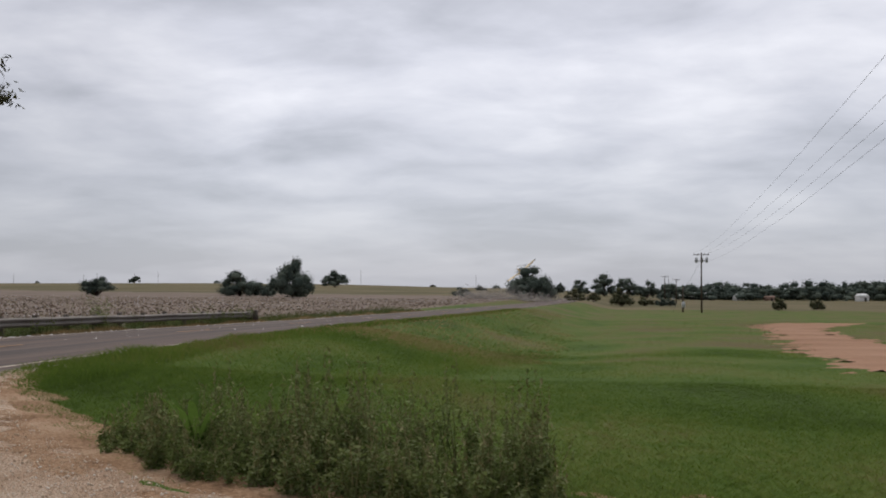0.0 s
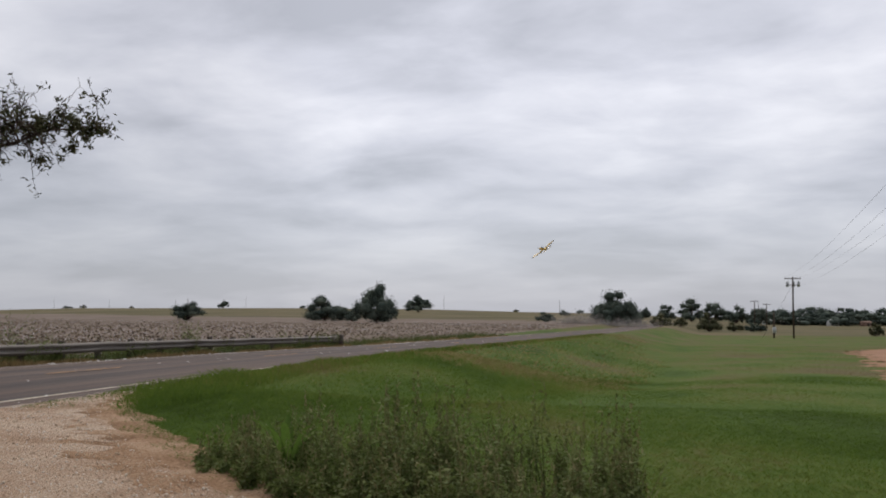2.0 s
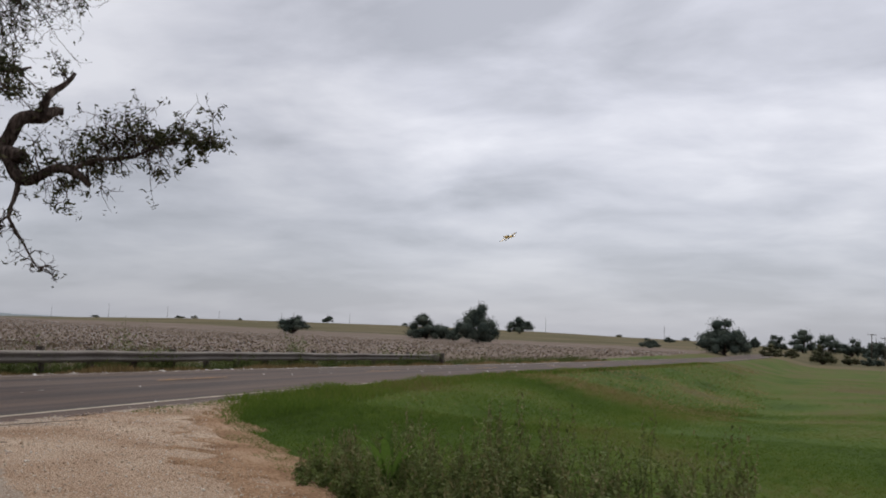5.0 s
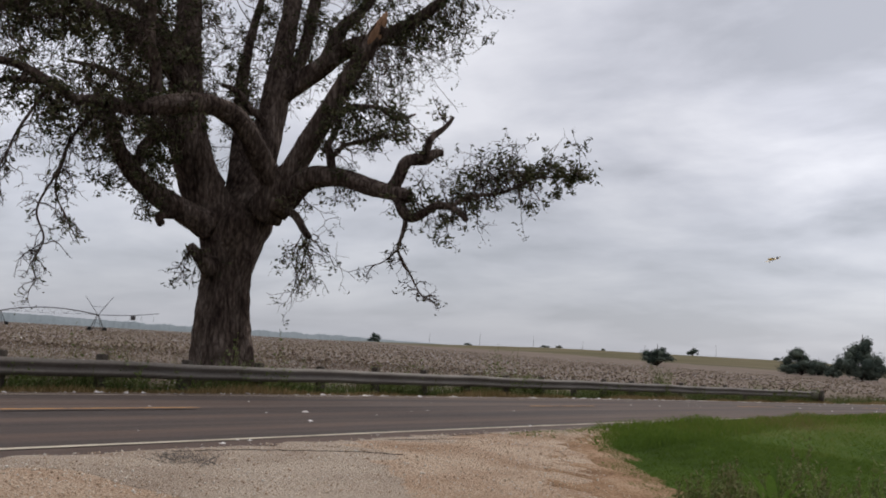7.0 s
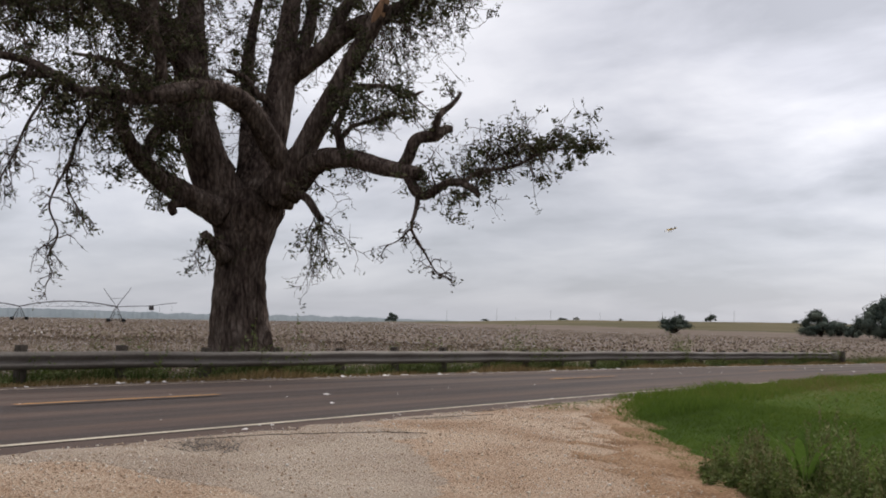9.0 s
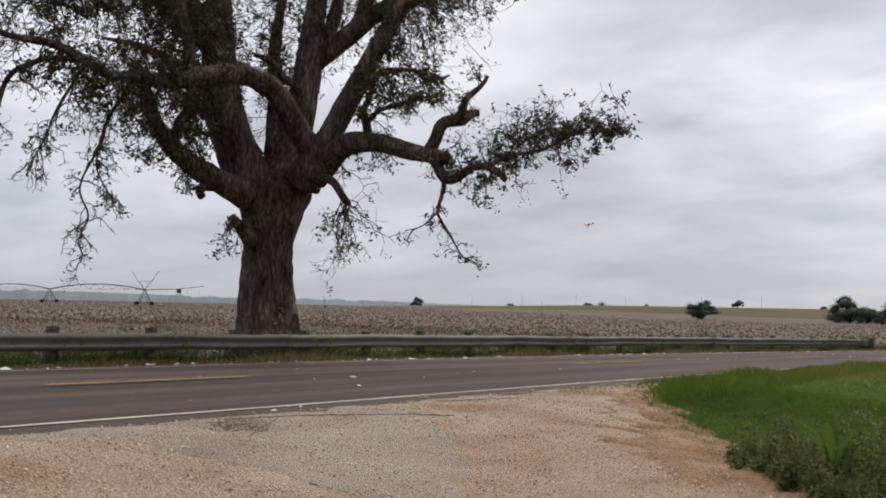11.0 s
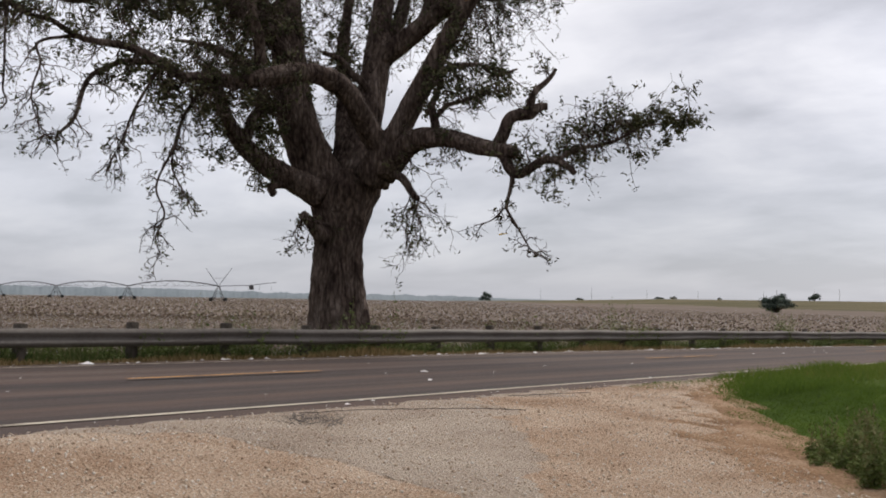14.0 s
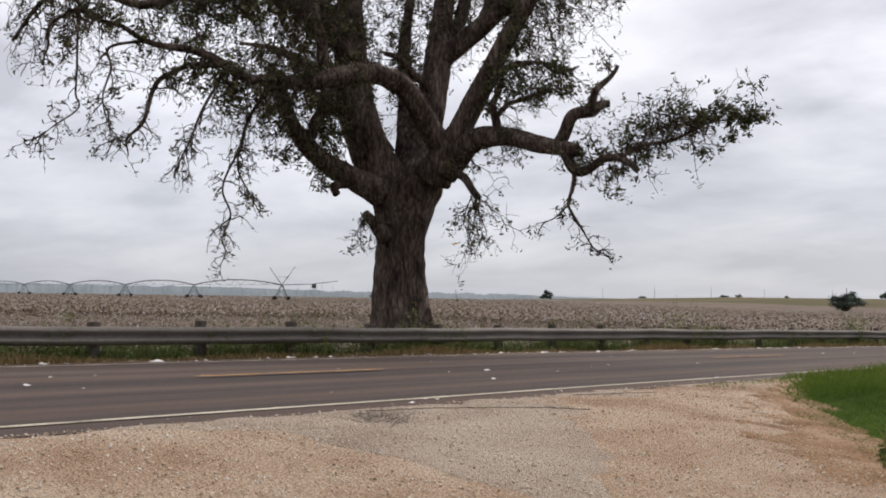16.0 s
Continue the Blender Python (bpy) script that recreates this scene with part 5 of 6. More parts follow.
def build_weeds():
    rng = np.random.default_rng(15)
    heap = Heap()
    for k in range(230):
        u = rng.random()
        x = -2.4 + 3.2 * u
        front = float(grass_edge(x)) + 0.12
        y = front + 1.15 * rng.random() ** 1.2
        h = np.interp(x, [-2.4, -1.6, -0.6, 0.4, 1.0], [0.12, 0.34, 0.42, 0.40, 0.34]) * rng.choice([0.6, 0.8, 1.0, 1.3]) * rng.uniform(0.85, 1.12) * (0.7 if y - front < 0.3 else 1.0)
        weed(rng, heap, x, y, ground_at(x, y), h, rng.integers(3, 6), 0.030, 42)
    tagged(heap.done("roadside_weeds", [WEEDLEAF, WEEDSTEM]), "thick clump of dusty green broadleaf weeds with seed spikes", "weeds", kind="stuff")
    # one tall spiky weed and one broad-bladed plant
    for name, x, y, h, label in (("tall_weed", -0.75, 6.3, 0.66, "tall brown-green weed with upright seed heads"), ("tall_weed", 0.72, 5.75, 0.5, "thin dry upright weed stalks")):
        heap = Heap(); weed(rng, heap, 0, 0, 0, h, 7, 0.06, 14, 0.25)
        tagged(heap.done(name, [WEEDLEAF, WEEDSTEM]), label, "weed").matrix_world = pose(x, y, ground_at(x, y))
    heap = Heap()
    for k in range(10):
        a = k * 2.4; L = rng.uniform(0.34, 0.5); wdt = rng.uniform(0.026, 0.038)
        v, t = [], []
        for i in range(6):
            s = i / 5
            r = L * 0.5 * s; z = L * (1.5 * s - 0.7 * s * s) + 0.1
            ww = wdt * math.sin(math.pi * (0.15 + 0.85 * s)) + 0.002
            v += [(math.cos(a) * r - math.sin(a) * ww, math.sin(a) * r + math.cos(a) * ww, z), (math.cos(a) * r, math.sin(a) * r, z - 0.012), (math.cos(a) * r + math.sin(a) * ww, math.sin(a) * r - math.cos(a) * ww, z)]
        for i in range(5):
            for j in (0, 1):
                p = i * 3 + j
                t += [(p, p + 1, p + 4), (p, p + 4, p + 3)]
        heap.add(v, t)
    tube(heap, [(0, 0, -0.03, 0.014), (0, 0, 0.3, 0.01)], 6)
    tagged(heap.done("broad_grass_plant", CORN), "bright green broad-bladed grass plant among the weeds", "plant").matrix_world = pose(-1.5, 6.55, ground_at(-1.5, 6.55) - 0.02)
    # weeds along the guardrail
    heap = Heap()
    for k in range(1100):
        y = 1.5 + 49 * rng.random() ** 0.8
        thick = 0.5 + 0.5 * math.sin(y * 0.55 + 0.9) + 0.5 * math.sin(y * 1.3)
        if rng.random() > 0.35 + 0.4 * thick:
            continue
        q = rng.choice([-4.5, -4.75, -5.0]) + rng.normal() * 0.08
        x = float(road_x(y)) + q
        h = rng.uniform(0.25, 0.5) * (1 + 0.55 * max(0, thick)) * (1.7 if rng.random() < 0.13 else 0.9)
        weed(rng, heap, x, y, ground_at(x, y), h, 3, 0.07, 14, 0.5)
    tagged(heap.done("guardrail_weeds", [WEEDLEAF, WEEDSTEM]), "green and tan weeds growing through the guardrail", "weeds", kind="stuff")
    heap = Heap()
    for k in range(70):
        a, r = rng.uniform(0, 6.28), rng.random() ** 0.7 * 0.2
        x, y = r * 1.3 * math.cos(a), r * math.sin(a)
        tube(heap, [(x, y, 0, 0.003), (x + rng.normal() * 0.05, y + rng.normal() * 0.05, 0.03, 0.0015), (x + rng.normal() * 0.06, y + rng.normal() * 0.06, rng.uniform(0.03, 0.11), 0.001)], 3, cap=False)
    tagged(heap.done("dead_weed", DEADWEED), "wiry grey dead weed lying on the gravel", "weed").matrix_world = pose(-5.05, 4.75, ground_at(-5.05, 4.75) + 0.03)


def build_cotton():
    rng = np.random.default_rng(3)
    octa = np.array([(1, 0, 0), (0, 1, 0), (-1, 0, 0), (0, -1, 0), (0, 0, 0.8), (0, 0, -0.8)])
    otri = [(0, 1, 4), (1, 2, 4), (2, 3, 4), (3, 0, 4), (1, 0, 5), (2, 1, 5), (3, 2, 5), (0, 3, 5)]
    heap = Heap()

    def spread(n, r0, r1, power):
        r = np.sqrt(r0 ** 2 + (r1 ** 2 - r0 ** 2) * rng.random(n) ** power); az = rng.uniform(-4, 74, n)
        a = np.radians(az)
        x, y = -np.sin(a) * r, np.cos(a) * r
        # planted in rows
        row = 1.0
        u = x * 0.94 + y * 0.34
        u2 = np.round(u / row) * row + rng.normal(size=n) * 0.12
        x, y = x + (u2 - u) * 0.94, y + (u2 - u) * 0.34
        edge = np.interp(az, [-10, 0, 20, 33, 40, 180], [160, 215, 250, 320, 600, 650])
        ok = (road_offset(x, y) < -8.6) & (np.hypot(x, y) < edge)
        return x[ok], y[ok]

    x, y = spread(11000, 20, 75, 1.3)
    z = land(x, y); n = len(x); h = rng.uniform(0.2, 0.38, n)
    for k in range(7):
        s = rng.uniform(0.013, 0.024, n)
        c = np.stack([x + rng.normal(size=n) * 0.14, y + rng.normal(size=n) * 0.14, z + h * rng.uniform(0.35, 1.0, n)], 1)
        keep = rng.random(n) < (0.55 if k < 4 else 0.22)
        v = octa[None] * s[:, None, None] * (1 + 0.25 * rng.normal(size=(n, 6, 3))) + c[:, None]
        heap.many(v[keep], otri, 0)
    for k in range(7):
        c = np.stack([x + rng.normal(size=n) * 0.17, y + rng.normal(size=n) * 0.17, z + h * rng.uniform(0.2, 0.95, n)], 1)
        heap.many(leaf_cards(rng, c, 0.075, 0.6, 0.2, 1.6), LEAF_TRIS, 1)
    heap.many(blades(rng, np.repeat(x, 3) + rng.normal(size=3 * n) * 0.06, np.repeat(y, 3) + rng.normal(size=3 * n) * 0.06, np.repeat(h, 3), np.full(3 * n, 0.014), 0.4), BLADE_TRIS, 1)
    tagged(heap.done("cotton_plants", [LINT, COTTONLEAF]), "brown defoliated cotton plants with open white bolls", "cotton", kind="stuff")
    heap = Heap()
    x, y = spread(62000, 65, 600, 1.75)
    z = land(x, y); n = len(x); r = np.hypot(x, y)
    s = 0.036 + 0.00036 * r
    for k in range(2):
        c = np.stack([x + rng.normal(size=n) * 0.3, y + rng.normal(size=n) * 0.3, z + rng.uniform(0.15, 0.38, n)], 1)
        keep = rng.random(n) < np.clip(0.26 + 0.2 * ripple(x, y, 0.05), 0.08, 0.6)
        heap.many(leaf_cards(rng, c[keep], float(0.11), 0.8, 0.0, 1.4) if k else (c[keep][:, None] + (leaf_cards(rng, c[keep], 0.14, 0.8, 0.0, 1.4) - c[keep][:, None]) * (s[keep] / 0.11)[:, None, None]), LEAF_TRIS, 0)
    for k in range(2):
        c = np.stack([x + rng.normal(size=n) * 0.3, y + rng.normal(size=n) * 0.3, z + rng.uniform(0.05, 0.3, n)], 1)
        heap.many(leaf_cards(rng, c, 0.22, 0.5, 0.0, 1.8), LEAF_TRIS, 1)
    tagged(heap.done("far_cotton", [LINT, COTTONLEAF]), "distant cotton rows flecked with white", "cotton", kind="stuff")


# ---------------------------------------------------------------- poles, wires, sprinkler, farm buildings
def utility_pole(az, r, h, label, transformers=False, arm=2.4, turn=-15.0, group="utility poles"):
    x, y = -math.sin(radians(az)) * r, math.cos(radians(az)) * r
    p = empty("utility_pole", pose(x, y, ground_at(x, y), 0, 0, turn), label, "utility pole", group)
    heap = Heap(); k = 1.0 if r < 400 else 0.55; tube(heap, [(0, 0, -1, 0.17 * k), (0, 0, h * 0.5, 0.15 * k), (0.03, 0, h, 0.115 * k)], 10, 0.03)
    heap.done("shaft", POLEWOOD, p)
    if arm:
        heap = Heap(); prism(heap, -arm / 2, arm / 2, 0.12, 0.24, h - 0.42, h - 0.29, bevel=0.01)
        beam = heap.done("crossarm", POLEWOOD, p)
        for k in (-1, -0.45, 0.45, 1):
            heap = Heap(); tube(heap, [(k * arm * 0.47, 0.18, h - 0.3, 0.05), (k * arm * 0.47, 0.18, h - 0.16, 0.07), (k * arm * 0.47, 0.18, h - 0.05, 0.04)], 8)
            heap.done("insulator", STEEL, beam)
    if transformers:
        for k in (-0.85, 0.12, 0.95):
            heap = Heap(); tube(heap, [(k, 0.42, h - 1.75, 0.2), (k, 0.42, h - 1.7, 0.25), (k, 0.42, h - 1.0, 0.25), (k, 0.42, h - 0.9, 0.18), (k, 0.42, h - 0.7, 0.04)], 12)
            heap.done("transformer", CANGREY, p)
        heap = Heap(); prism(heap, -1.1, 1.1, 0.1, 0.18, h - 1.5, h - 1.38)
        heap.done("bracket", STEEL, p)
    return p


def build_poles():
    utility_pole(-15.2, 175, 10.6, "brown wooden power pole with three grey transformers", True, 2.6)
    utility_pole(-13.1, 315, 8.9, "far wooden power pole with one crossarm", False, 2.4)
    utility_pole(-13.75, 330, 8.2, "far wooden power pole beside another", False, 2.4)
    utility_pole(-14.15, 178, 4.6, "short wooden service post in the meadow", False, 0)
    utility_pole(-103, 9.0, 10.6, "roadside wooden power pole carrying the overhead wires", False, 2.6, turn=-12)
    for az, r, h in ((30.3, 690, 9), (27.1, 690, 7.5), (16.6, 690, 8), (20.6, 690, 6), (4.9, 560, 9), (-2.0, 560, 8), (24.2, 690, 6), (33.3, 690, 8)):
        utility_pole(az, r, h, "thin distant pole on the skyline", False, 0, group="skyline poles")
    x, y = -math.sin(radians(-14.15)) * 178, math.cos(radians(-14.15)) * 178
    heap = Heap(); prism(heap, -0.3, 0.3, -0.4, -0.18, 0.9, 1.9, bevel=0.04)
    tagged(heap.done("meter_box", CANGREY), "white meter box hung on a service post", "meter box").matrix_world = pose(x, y, ground_at(x, y))
    # overhead wires towards the camera's side
    a = np.array((-math.sin(radians(-15.2)) * 175, math.cos(radians(-15.2)) * 175)); az_ = radians(-103)
    b = np.array((-math.sin(az_) * 9.0, math.cos(az_) * 9.0))
    za, zb = ground_at(*a) + 10.5, ground_at(*b) + 10.5
    side = np.array((math.cos(radians(-13)), math.sin(radians(-13))))
    for off, low in ((-1.2, 0), (0.1, 0), (1.2, 0), (0.15, 1.6)):
        line = []
        for t in np.linspace(0, 1, 40):
            p = a + (b - a) * t + side * off
            line.append((*p, za + (zb - za) * t - low - 4 * 1.6 * t * (1 - t), 0.007))
        heap = Heap(); tube(heap, line, 5)
        tagged(heap.done("wire", WIRE), "thin sagging overhead power wire", "wire", "overhead wires")
    # stay wire of the transformer pole
    heap = Heap(); g = a + np.array((-5.0, 1.0))
    tube(heap, [(*a, za - 1.2, 0.02), (*g, ground_at(*g), 0.02)], 5)
    tagged(heap.done("stay_wire", WIRE), "slanting steel stay wire of the power pole", "wire")


def build_sprinkler():
    rig = empty("centre_pivot_sprinkler", pose(0, 0, 0), "long arched centre-pivot irrigation rig standing in the cotton", "sprinkler")
    p0, d = np.array((-213.8, 164.8)), np.array((-0.997, 0.076)); n = np.array((0.076, 0.997))
    gz = -0.62
    H = 4.3
    for k in range(8):
        b = p0 + d * 50 * k
        heap = Heap()
        for s in (-1, 1):
            tube(heap, [(*(b + n * s * 2.3 + d * 0.0), gz, 0.14), (*(b + n * s * 0.25), gz + H, 0.11)], 5)
            tube(heap, [(*(b + d * s * 2.2), gz, 0.09), (*b, gz + H, 0.07)], 5)
        tube(heap, [(*(b - n * 2.0), gz + 0.7, 0.07), (*(b + n * 2.0), gz + 0.7, 0.07)], 5)
        tube(heap, [(*(b - d * 1.1), gz + 2.2, 0.05), (*(b + d * 1.1), gz + 2.2, 0.05)], 4)
        tower = heap.done("tower", RIGSTEEL, rig)
        for s in (-1, 1):
            heap = Heap(); c = b + n * s * 2.3
            tube(heap, [(*(c - d * 0.16), gz + 0.6, 0.35), (*(c - d * 0.14), gz + 0.6, 0.6), (*(c + d * 0.14), gz + 0.6, 0.6), (*(c + d * 0.16), gz + 0.6, 0.35)], 14)
            heap.done("wheel", TYRE, tower)
        if k == 7:
            break
        heap = Heap()
        arch = [(*(b + d * 50 * t), gz + H + 4 * 1.5 * t * (1 - t), 0.15) for t in np.linspace(0, 1, 17)]
        tube(heap, arch, 6)
        low = [np.array((*(b + d * 50 * t), gz + H + 4 * 1.5 * t * (1 - t) - 1.55 * math.sin(math.pi * t))) for t in np.linspace(0, 1, 17)]
        for i in range(1, 16):
            tube(heap, [(*low[i], 0.03), (*low[i + 1], 0.03)], 4, cap=False) if i < 15 else None
            for j in (i - 1, i + 1):
                tube(heap, [(*low[i], 0.05), (*arch[j][:3], 0.05)], 4, cap=False) if i % 2 else None
        heap.done("span", RIGSTEEL, rig)
    # end tower mast and overhang with its end gun
    heap = Heap()
    for s in (-1, 1):
        tube(heap, [(*(p0 + d * -s * 0.2), gz + H - 0.2, 0.09), (*(p0 + d * s * 6.3), gz + H + 4.9, 0.07)], 5)
    tube(heap, [(*(p0 - d * 3.4), gz + H + 2.2, 0.04), (*(p0 + d * 3.4), gz + H + 2.2, 0.04)], 4)
    heap.done("mast", RIGSTEEL, rig)
    heap = Heap()
    tube(heap, [(*p0, gz + H, 0.10), (*(p0 - d * 14), gz + H + 0.2, 0.09), (*(p0 - d * 26), gz + H + 1.0, 0.07)], 6)
    for t in (8, 14, 19, 24):
        tube(heap, [(*(p0 - d * t), gz + H + 0.3, 0.03), (*(p0 - d * t), gz + H - 1.2, 0.03)], 4)
    prism(heap, *(sorted((p0[0] + 15.0, p0[0] + 16.4))), p0[1] - 1.6, p0[1] - 1.2, gz + H - 0.9, gz + H + 0.2)
    heap.done("overhang", RIGSTEEL, rig)


def farm_building(az, r, w, d, h, roof, wall_mat, roof_mat, label, turn=20.0, arch=False):
    x, y = -math.sin(radians(az)) * r, math.cos(radians(az)) * r
    b = empty("farm_building", pose(x, y, ground_at(x, y) - 0.1, 0, 0, turn), label, "building")
    if arch:
        heap = Heap(); v, t = [], []
        for k in range(13):
            a = math.pi * k / 12
            for s in (-1, 1):
                v.append((math.cos(a) * w / 2, s * d / 2, math.sin(a) * (h + roof)))
        for k in range(12):
            t += [(2 * k, 2 * k + 1, 2 * k + 3), (2 * k, 2 * k + 3, 2 * k + 2)]
        for s in (0, 1):
            for k in range(1, 12):
                t.append((s, 2 * k + s, 2 * k + 2 + s))
        heap.add(v, t); heap.done("shell", roof_mat, b)
        return b
    heap = Heap(); prism(heap, -w / 2, w / 2, -d / 2, d / 2, -0.5, h); heap.done("wall", wall_mat, b)
    heap = Heap()
    v = [(-w / 2 - 0.4, -d / 2 - 0.4, h - 0.1), (w / 2 + 0.4, -d / 2 - 0.4, h - 0.1), (w / 2 + 0.4, d / 2 + 0.4, h - 0.1), (-w / 2 - 0.4, d / 2 + 0.4, h - 0.1), (-w / 2 - 0.4, 0, h + roof), (w / 2 + 0.4, 0, h + roof)]
    heap.add(v, [(0, 1, 5), (0, 5, 4), (2, 3, 4), (2, 4, 5), (0, 4, 3), (1, 2, 5), (0, 3, 2), (0, 2, 1)])
    heap.done("roof", roof_mat, b)
    heap = Heap(); prism(heap, -w * 0.15, w * 0.15, -d / 2 - 0.06, -d / 2 + 0.02, 0, h * 0.8); heap.done("door", DARKDOOR, b)
    return b


def build_farm():
    farm_building(-15.05, 470, 7.0, 6.0, 1.6, 2.0, DARKDOOR, WHITEPAINT, "small barn with a white gabled metal roof")
    farm_building(-13.75, 460, 3.0, 3.0, 1.8, 0.8, WHITEPAINT, WHITEPAINT, "small white shed before the woods")
    farm_building(-17.2, 465, 3.6, 4.0, 2.0, 1.0, WHITEPAINT, WHITEPAINT, "white arched farm shelter before the woods", arch=True)
    farm_building(-18.9, 455, 4.0, 3.0, 1.5, 0.8, RUSTROOF, RUSTROOF, "small rusty-roofed shed before the woods")
    farm_building(-23.7, 450, 4.0, 4.0, 2.0, 1.4, WHITEPAINT, WHITEPAINT, "small white outbuilding beside the woods")


# ---------------------------------------------------------------- crop-dusting aeroplane
def build_plane():
    p = empty("crop_duster", pose(0, 0, 0), "yellow single-engined crop-dusting aeroplane with dark wing tips", "aeroplane")
    heap = Heap()
    tube(heap, curve_through([(0, 4.6, 0.1, 0.28), (0, 4.1, 0.1, 0.5), (0, 3.0, 0.15, 0.62), (0, 1.2, 0.2, 0.75), (0, -0.6, 0.25, 0.66), (0, -3.0, 0.35, 0.36), (0, -5.1, 0.45, 0.14)], 4), 14)
    heap.done("fuselage", PLANEYELLOW, p)
    heap = Heap(); tube(heap, curve_through([(0, 1.0, 0.85, 0.1), (0, 0.4, 1.05, 0.42), (0, -0.6, 1.0, 0.42), (0, -1.9, 0.65, 0.15)], 4), 10)
    tagged(heap.done("canopy", CANOPY, p), "dark glazed cockpit canopy")
    for s in (-1, 1):
        def foil(x0, x1, c0, c1, z0, z1, name, material, y0=0.2, y1=0.2, thick=0.13, under=None):
            h = Heap(); v, t = [], []
            for x, c, z, yy in ((x0, c0, z0, y0), (x1, c1, z1, y1)):
                for a, b in ((0.5, 0.0), (0.25, 0.6), (-0.1, 0.55), (-0.5, 0.0), (-0.1, -0.35), (0.25, -0.4)):
                    v.append((x * s, yy + a * c, z + b * thick * c))
            for j in range(6):
                a, b = j, (j + 1) % 6
                t += [(a, b, b + 6), (a, b + 6, a + 6)]
            for j in range(1, 5):
                t += [(0, j, j + 1), (6, 6 + j + 1, 6 + j)]
            h.add(v, t)
            return h.done(name, material, under or p)
        wing = foil(0.3, 7.0, 2.0, 1.75, -0.25, 0.15, "wing", PLANEYELLOW)
        tagged(foil(7.0, 7.75, 1.75, 1.3, 0.155, 0.2, "wing_tip", PLANEDARK, under=wing), "dark blue wing tip")
        foil(0.1, 2.6, 1.2, 0.8, 0.5, 0.5, "tailplane", PLANEYELLOW, -4.7, -4.8, 0.08)
        heap = Heap(); tube(heap, [(s * 0.5, 1.9, -0.3, 0.09), (s * 1.35, 1.9, -1.5, 0.06)], 6); leg = heap.done("gear_leg", PLANEYELLOW, p)
        heap = Heap(); tube(heap, [(s * 1.25, 1.9, -1.6, 0.2), (s * 1.28, 1.9, -1.6, 0.36), (s * 1.5, 1.9, -1.6, 0.36), (s * 1.53, 1.9, -1.6, 0.2)], 12); heap.done("wheel", TYRE, leg)
        heap = Heap(); tube(heap, [(s * 0.8, -0.95, -0.5, 0.05), (s * 6.2, -0.95, -0.12, 0.05)], 5); heap.done("spray_boom", PLANEDARK, p)
    heap = Heap()
    v = [(x, y, z) for x in (-0.06, 0.06) for y, z in ((-3.4, 0.5), (-4.6, 2.2), (-5.4, 2.25), (-5.5, 0.4))]
    heap.add(v, [(0, 1, 2), (0, 2, 3), (4, 6, 5), (4, 7, 6), (0, 4, 5), (0, 5, 1), (1, 5, 6), (1, 6, 2), (2, 6, 7), (2, 7, 3), (3, 7, 4), (3, 4, 0)])
    heap.done("fin", PLANEDARK, p)
    heap = Heap()
    for k in range(3):
        a = k * 2.094
        tube(heap, [(0, 4.65, 0.1, 0.06), (math.cos(a) * 0.8, 4.66, 0.1 + math.sin(a) * 0.8, 0.09), (math.cos(a) * 1.35, 4.66, 0.1 + math.sin(a) * 1.35, 0.03)], 5)
    tube(heap, [(0, 4.5, 0.1, 0.27), (0, 4.8, 0.1, 0.2), (0, 5.0, 0.1, 0.03)], 10)
    heap.done("propeller", PLANEDARK, p)
    return p


def build_dust():
    """Three loose puffs of fine dust raised beside the far oak."""
    rng = np.random.default_rng(9)
    made = []
    for k, (w, h) in enumerate(((4.5, 2.2), (6.0, 2.6), (7.5, 1.6))):
        heap = Heap()
        c = rng.normal(size=(1500, 3)) * [w * 0.55, w * 0.3, h * 0.45]
        c[:, 2] = np.abs(c[:, 2])
        heap.many(leaf_cards(rng, c, 0.5, 0.6, 0.0, 1.3), LEAF_TRIS)
        made.append(tagged(heap.done("dust_puff", DUST), "thin pale puff of dust drifting beside the road", "dust", "dust puffs"))
    return made


# seconds, x, y, z, heading, pitch, bank to the left
FLIGHT = """
0 32.7 397.0 7.6 3.9 9.0 38
1 25.0 450.9 20.4 12.6 9.0 39
2 9.3 501.7 33.6 21.6 9.0 38
3 -13.9 549.4 45.7 30.1 9.0 34
4 -44.2 594.3 56.3 37.9 8.0 31
5 -81.2 636.1 65.0 44.8 6.7 28
6 -124.1 674.9 71.6 50.9 5.0 25
7 -172.4 710.5 76.3 56.2 3.5 20
8 -225.4 742.6 79.2 61.1 1.9 18
9 -282.1 771.0 80.5 65.7 0.5 17
10 -342.0 795.2 80.5 70.4 -0.5 16
11 -404.2 814.5 79.4 75.2 -1.3 15
12 -468.1 828.2 77.5 80.6 -2.0 14
13 -533.1 835.6 74.9 86.7 -2.7 13
14 -598.4 835.4 71.4 93.8 -3.4 12
15 -663.8 826.5 66.9 101.9 -4.0 11
16 -728.8 807.5 61.0 110.8 -4.5 10
"""


def motions():
    rows = [[float(v) for v in l.split()] for l in FLIGHT.split("\n") if l.strip()]
    for k, puff in enumerate(dust):
        x, y = (8.0, 14.0, 19.0)[k], (216.0, 218.0, 214.0)[k]
        z = ground_at(x, y)
        walk(puff, [(0.0, pose(x, y, z + 0.1)), (1.5, pose(x + 2.0, y + 3, z + 0.2, 0, 0, 8)), (3.5, pose(x + 6.0, y + 14, z - 1.2, 0, 0, 14)), (6.0, pose(x + 10.0, y + 26, z - 4.0, 0, 0, 18)), (16.0, pose(x + 14.0, y + 34, z - 5.0, 0, 0, 20))])
    walk(plane, [(t, pose(x, y, z, pitch, -bank, heading)) for t, x, y, z, heading, pitch, bank in rows])


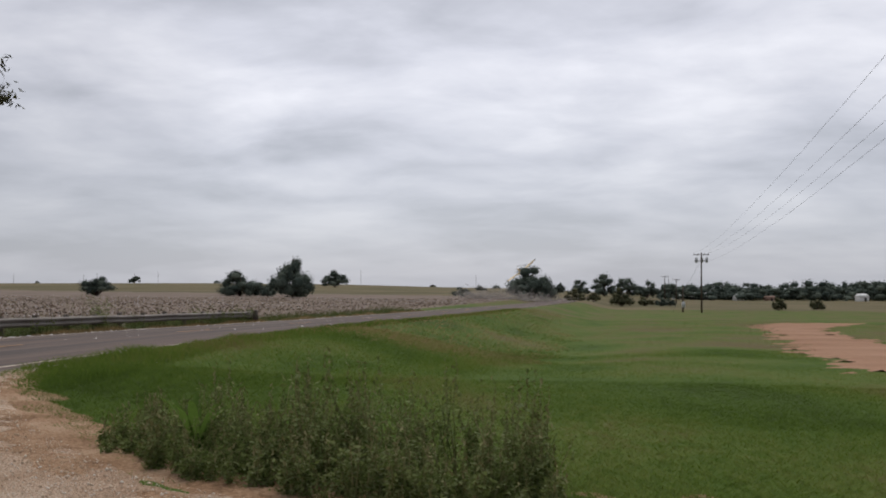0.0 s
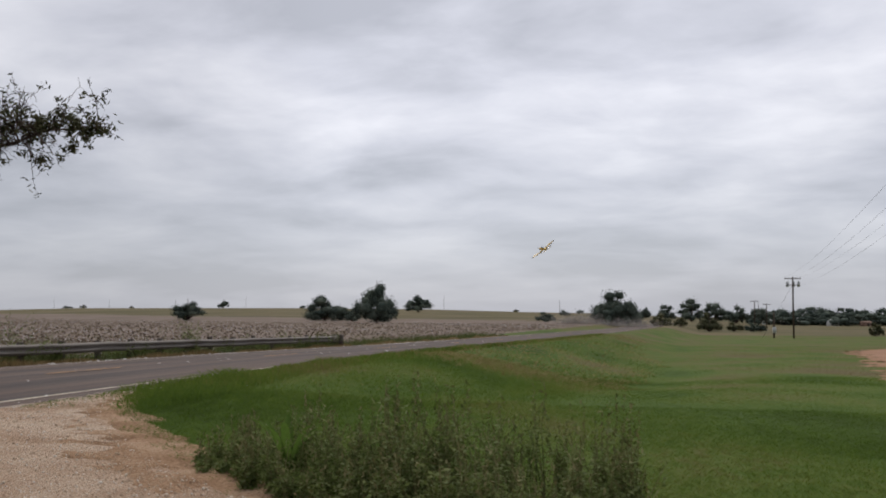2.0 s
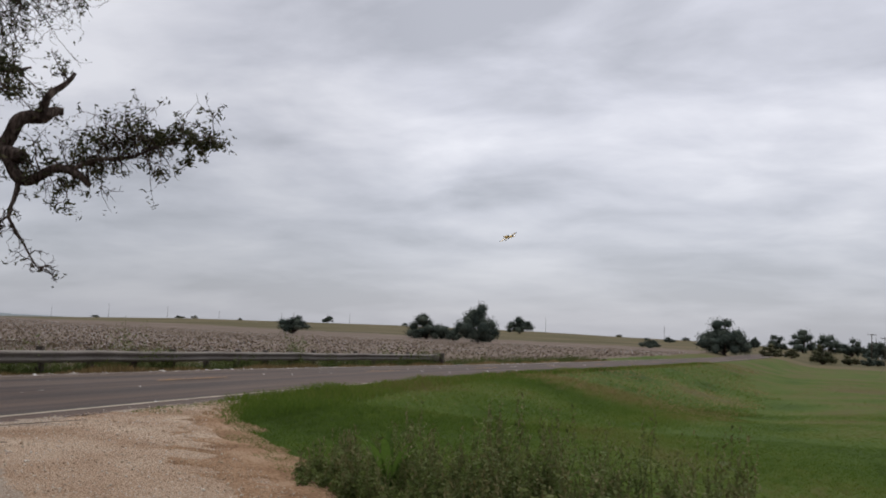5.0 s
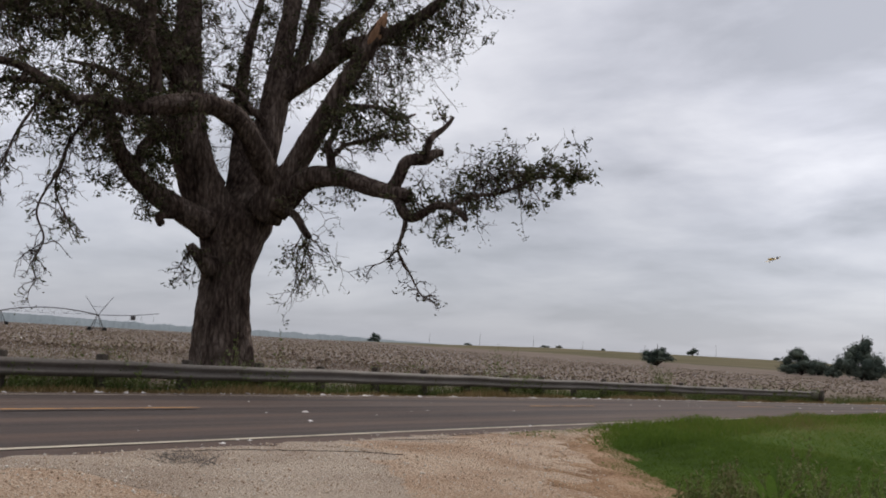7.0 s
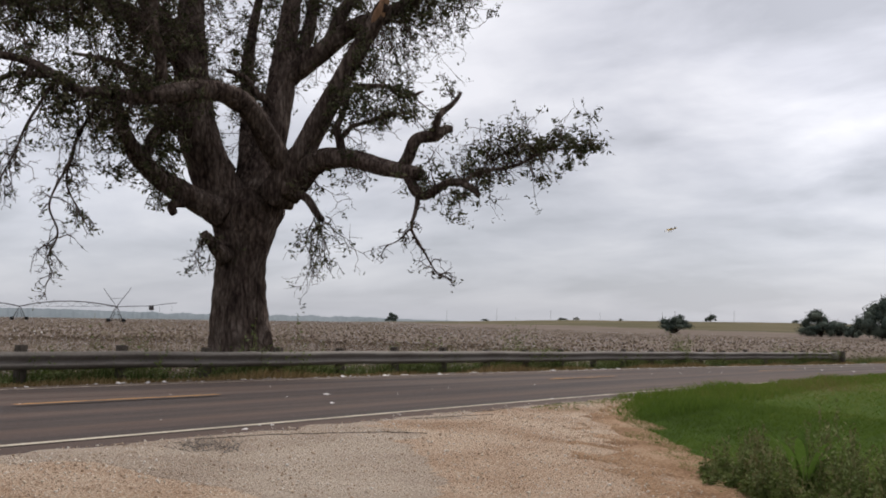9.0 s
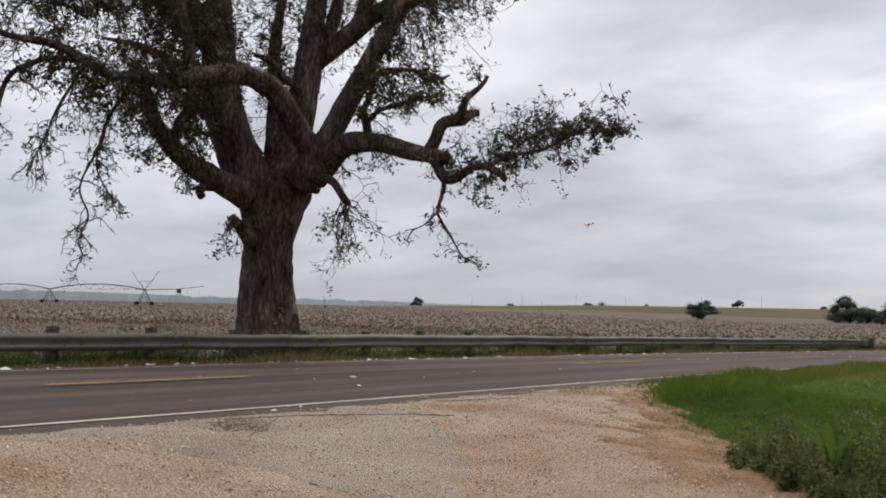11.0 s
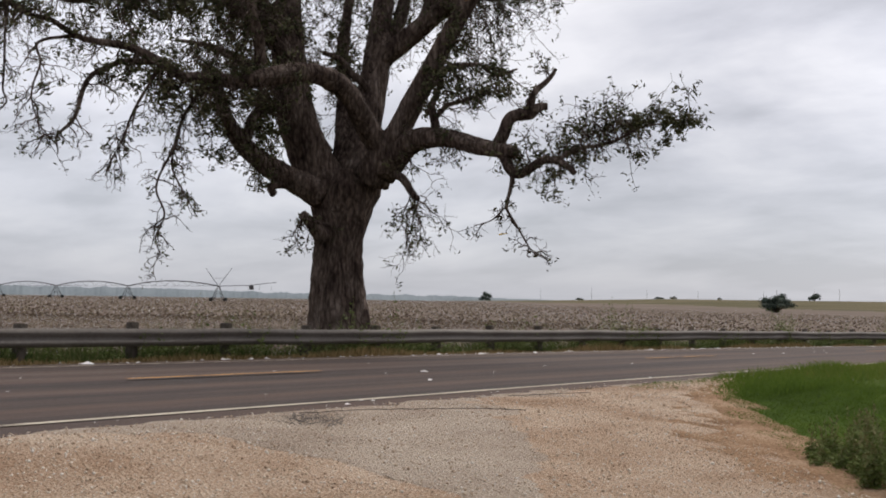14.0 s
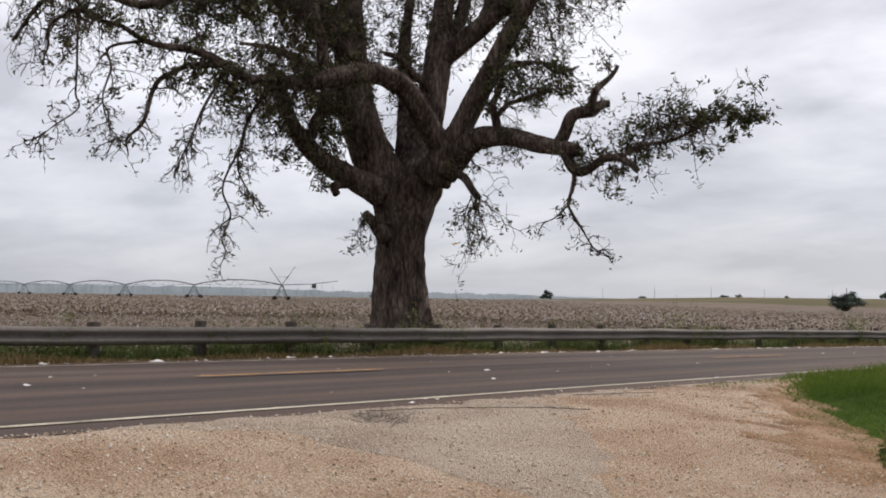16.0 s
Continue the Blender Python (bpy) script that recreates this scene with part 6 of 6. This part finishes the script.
DUST = mat("dust", [(0.3, (0.42, 0.38, 0.34)), (0.7, (0.52, 0.48, 0.44))], 1.0, 1.0, 0.0)
DUST.node_tree.nodes["Principled BSDF"].inputs["Alpha"].default_value = 0.24
APRON = mat("old_apron", [(0.34, (0.268, 0.203, 0.157)), (0.46, (0.402, 0.322, 0.252)), (0.58, (0.494, 0.411, 0.328)), (0.72, (0.597, 0.515, 0.427))], 1.4, 0.92, 1.0, bump_scale=60, fine=0.6)
EARTH = mat("brown_earth", [(0.36, (0.164, 0.095, 0.054)), (0.48, (0.271, 0.167, 0.097)), (0.62, (0.377, 0.262, 0.173))], 2.2, 0.95, 0.9, bump_scale=30, fine=0.5)
EARTH_DARK = mat("dark_earth", [(0.3, (0.035, 0.027, 0.022)), (0.7, (0.09, 0.07, 0.055))], 2.0, 0.95, 0.4)
STONE = mat("crushed_stone", [(0.2, (0.37, 0.265, 0.185)), (0.45, (0.50, 0.39, 0.285)), (0.65, (0.60, 0.51, 0.40)), (0.9, (0.75, 0.70, 0.63))], 3.0, 0.9, 0.0, island=0.8)
LINT = mat("cotton_lint", [(0.3, (0.50, 0.47, 0.45)), (0.7, (0.76, 0.73, 0.71))], 4.0, 0.95, 0.0, island=0.6)
VERGE = mat("verge_blade", [(0.2, (0.045, 0.070, 0.022)), (0.5, (0.085, 0.11, 0.036)), (0.8, (0.17, 0.15, 0.07))], 0.5, 0.9, 0.0, island=0.5)
STRAW = mat("straw_blade", [(0.2, (0.147, 0.110, 0.047)), (0.5, (0.258, 0.184, 0.086)), (0.85, (0.368, 0.276, 0.147))], 0.5, 0.9, 0.0, island=0.6)
WEEDLEAF = mat("weed_leaf", [(0.2, (0.090, 0.121, 0.033)), (0.5, (0.156, 0.198, 0.064)), (0.8, (0.246, 0.284, 0.136))], 0.7, 0.9, 0.0, island=0.6)
WEEDSTEM = mat("weed_stem", [(0.2, (0.090, 0.114, 0.041)), (0.5, (0.156, 0.162, 0.065)), (0.8, (0.230, 0.209, 0.104))], 0.9, 0.85, 0.0, island=0.6)
CORN = mat("broad_blade", [(0.3, (0.070, 0.125, 0.022)), (0.7, (0.125, 0.20, 0.042))], 3.0, 0.8, 0.1)
DEADWEED = mat("dead_weed", [(0.3, (0.12, 0.11, 0.10)), (0.7, (0.22, 0.20, 0.185))], 4.0, 0.9, 0.0)
COTTONLEAF = mat("cotton_leaf", [(0.2, (0.094, 0.066, 0.049)), (0.5, (0.188, 0.138, 0.103)), (0.8, (0.231, 0.206, 0.125))], 0.06, 0.9, 0.0, island=0.55)
POLEWOOD = mat("creosote_wood", [(0.3, (0.05, 0.038, 0.03)), (0.7, (0.11, 0.085, 0.065))], 2.0, 0.9, 0.3, stretch=(5, 5, 0.6))
CANGREY = mat("grey_enamel", [(0.3, (0.42, 0.43, 0.44)), (0.7, (0.56, 0.57, 0.58))], 2.0, 0.5, 0.0)
WIRE = mat("dull_wire", [(0.3, (0.16, 0.16, 0.17)), (0.7, (0.22, 0.22, 0.23))], 2.0, 0.6, 0.0, metal=0.4)
RIGSTEEL = mat("rig_steel", [(0.3, (0.07, 0.066, 0.066)), (0.7, (0.12, 0.115, 0.115))], 0.5, 0.6, 0.0, metal=0.3)
TYRE = mat("tyre_rubber", [(0.3, (0.018, 0.018, 0.018)), (0.7, (0.035, 0.034, 0.033))], 3.0, 0.85, 0.2)
WHITEPAINT = mat("white_paint", [(0.3, (0.62, 0.62, 0.60)), (0.7, (0.78, 0.78, 0.76))], 0.6, 0.6, 0.1)
RUSTROOF = mat("rusty_sheet", [(0.3, (0.20, 0.12, 0.09)), (0.7, (0.34, 0.24, 0.19))], 0.8, 0.8, 0.2)
DARKDOOR = mat("dark_opening", [(0.3, (0.03, 0.03, 0.03)), (0.7, (0.055, 0.052, 0.05))], 1.0, 0.9, 0.1)
PLANEYELLOW = mat("yellow_paint", [(0.3, (0.60, 0.38, 0.07)), (0.7, (0.74, 0.50, 0.11))], 0.8, 0.4, 0.0, spec=0.5)
PLANEDARK = mat("dark_blue_paint", [(0.3, (0.03, 0.035, 0.05)), (0.7, (0.05, 0.055, 0.075))], 0.8, 0.4, 0.0, spec=0.5)
CANOPY = mat("dark_glazing", [(0.3, (0.02, 0.022, 0.025)), (0.7, (0.03, 0.032, 0.036))], 1.0, 0.12, 0.0, spec=0.6)

for m_ in (BLADE, STRAW, VERGE, WEEDLEAF, CORN):
    thin(m_, 0.42)

build_guardrail()
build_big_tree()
build_trees()
build_driveway()
build_litter()
build_grass()
build_weeds()
build_cotton()
build_poles()
build_sprinkler()
build_farm()
plane = build_plane()
dust = build_dust()
motions()
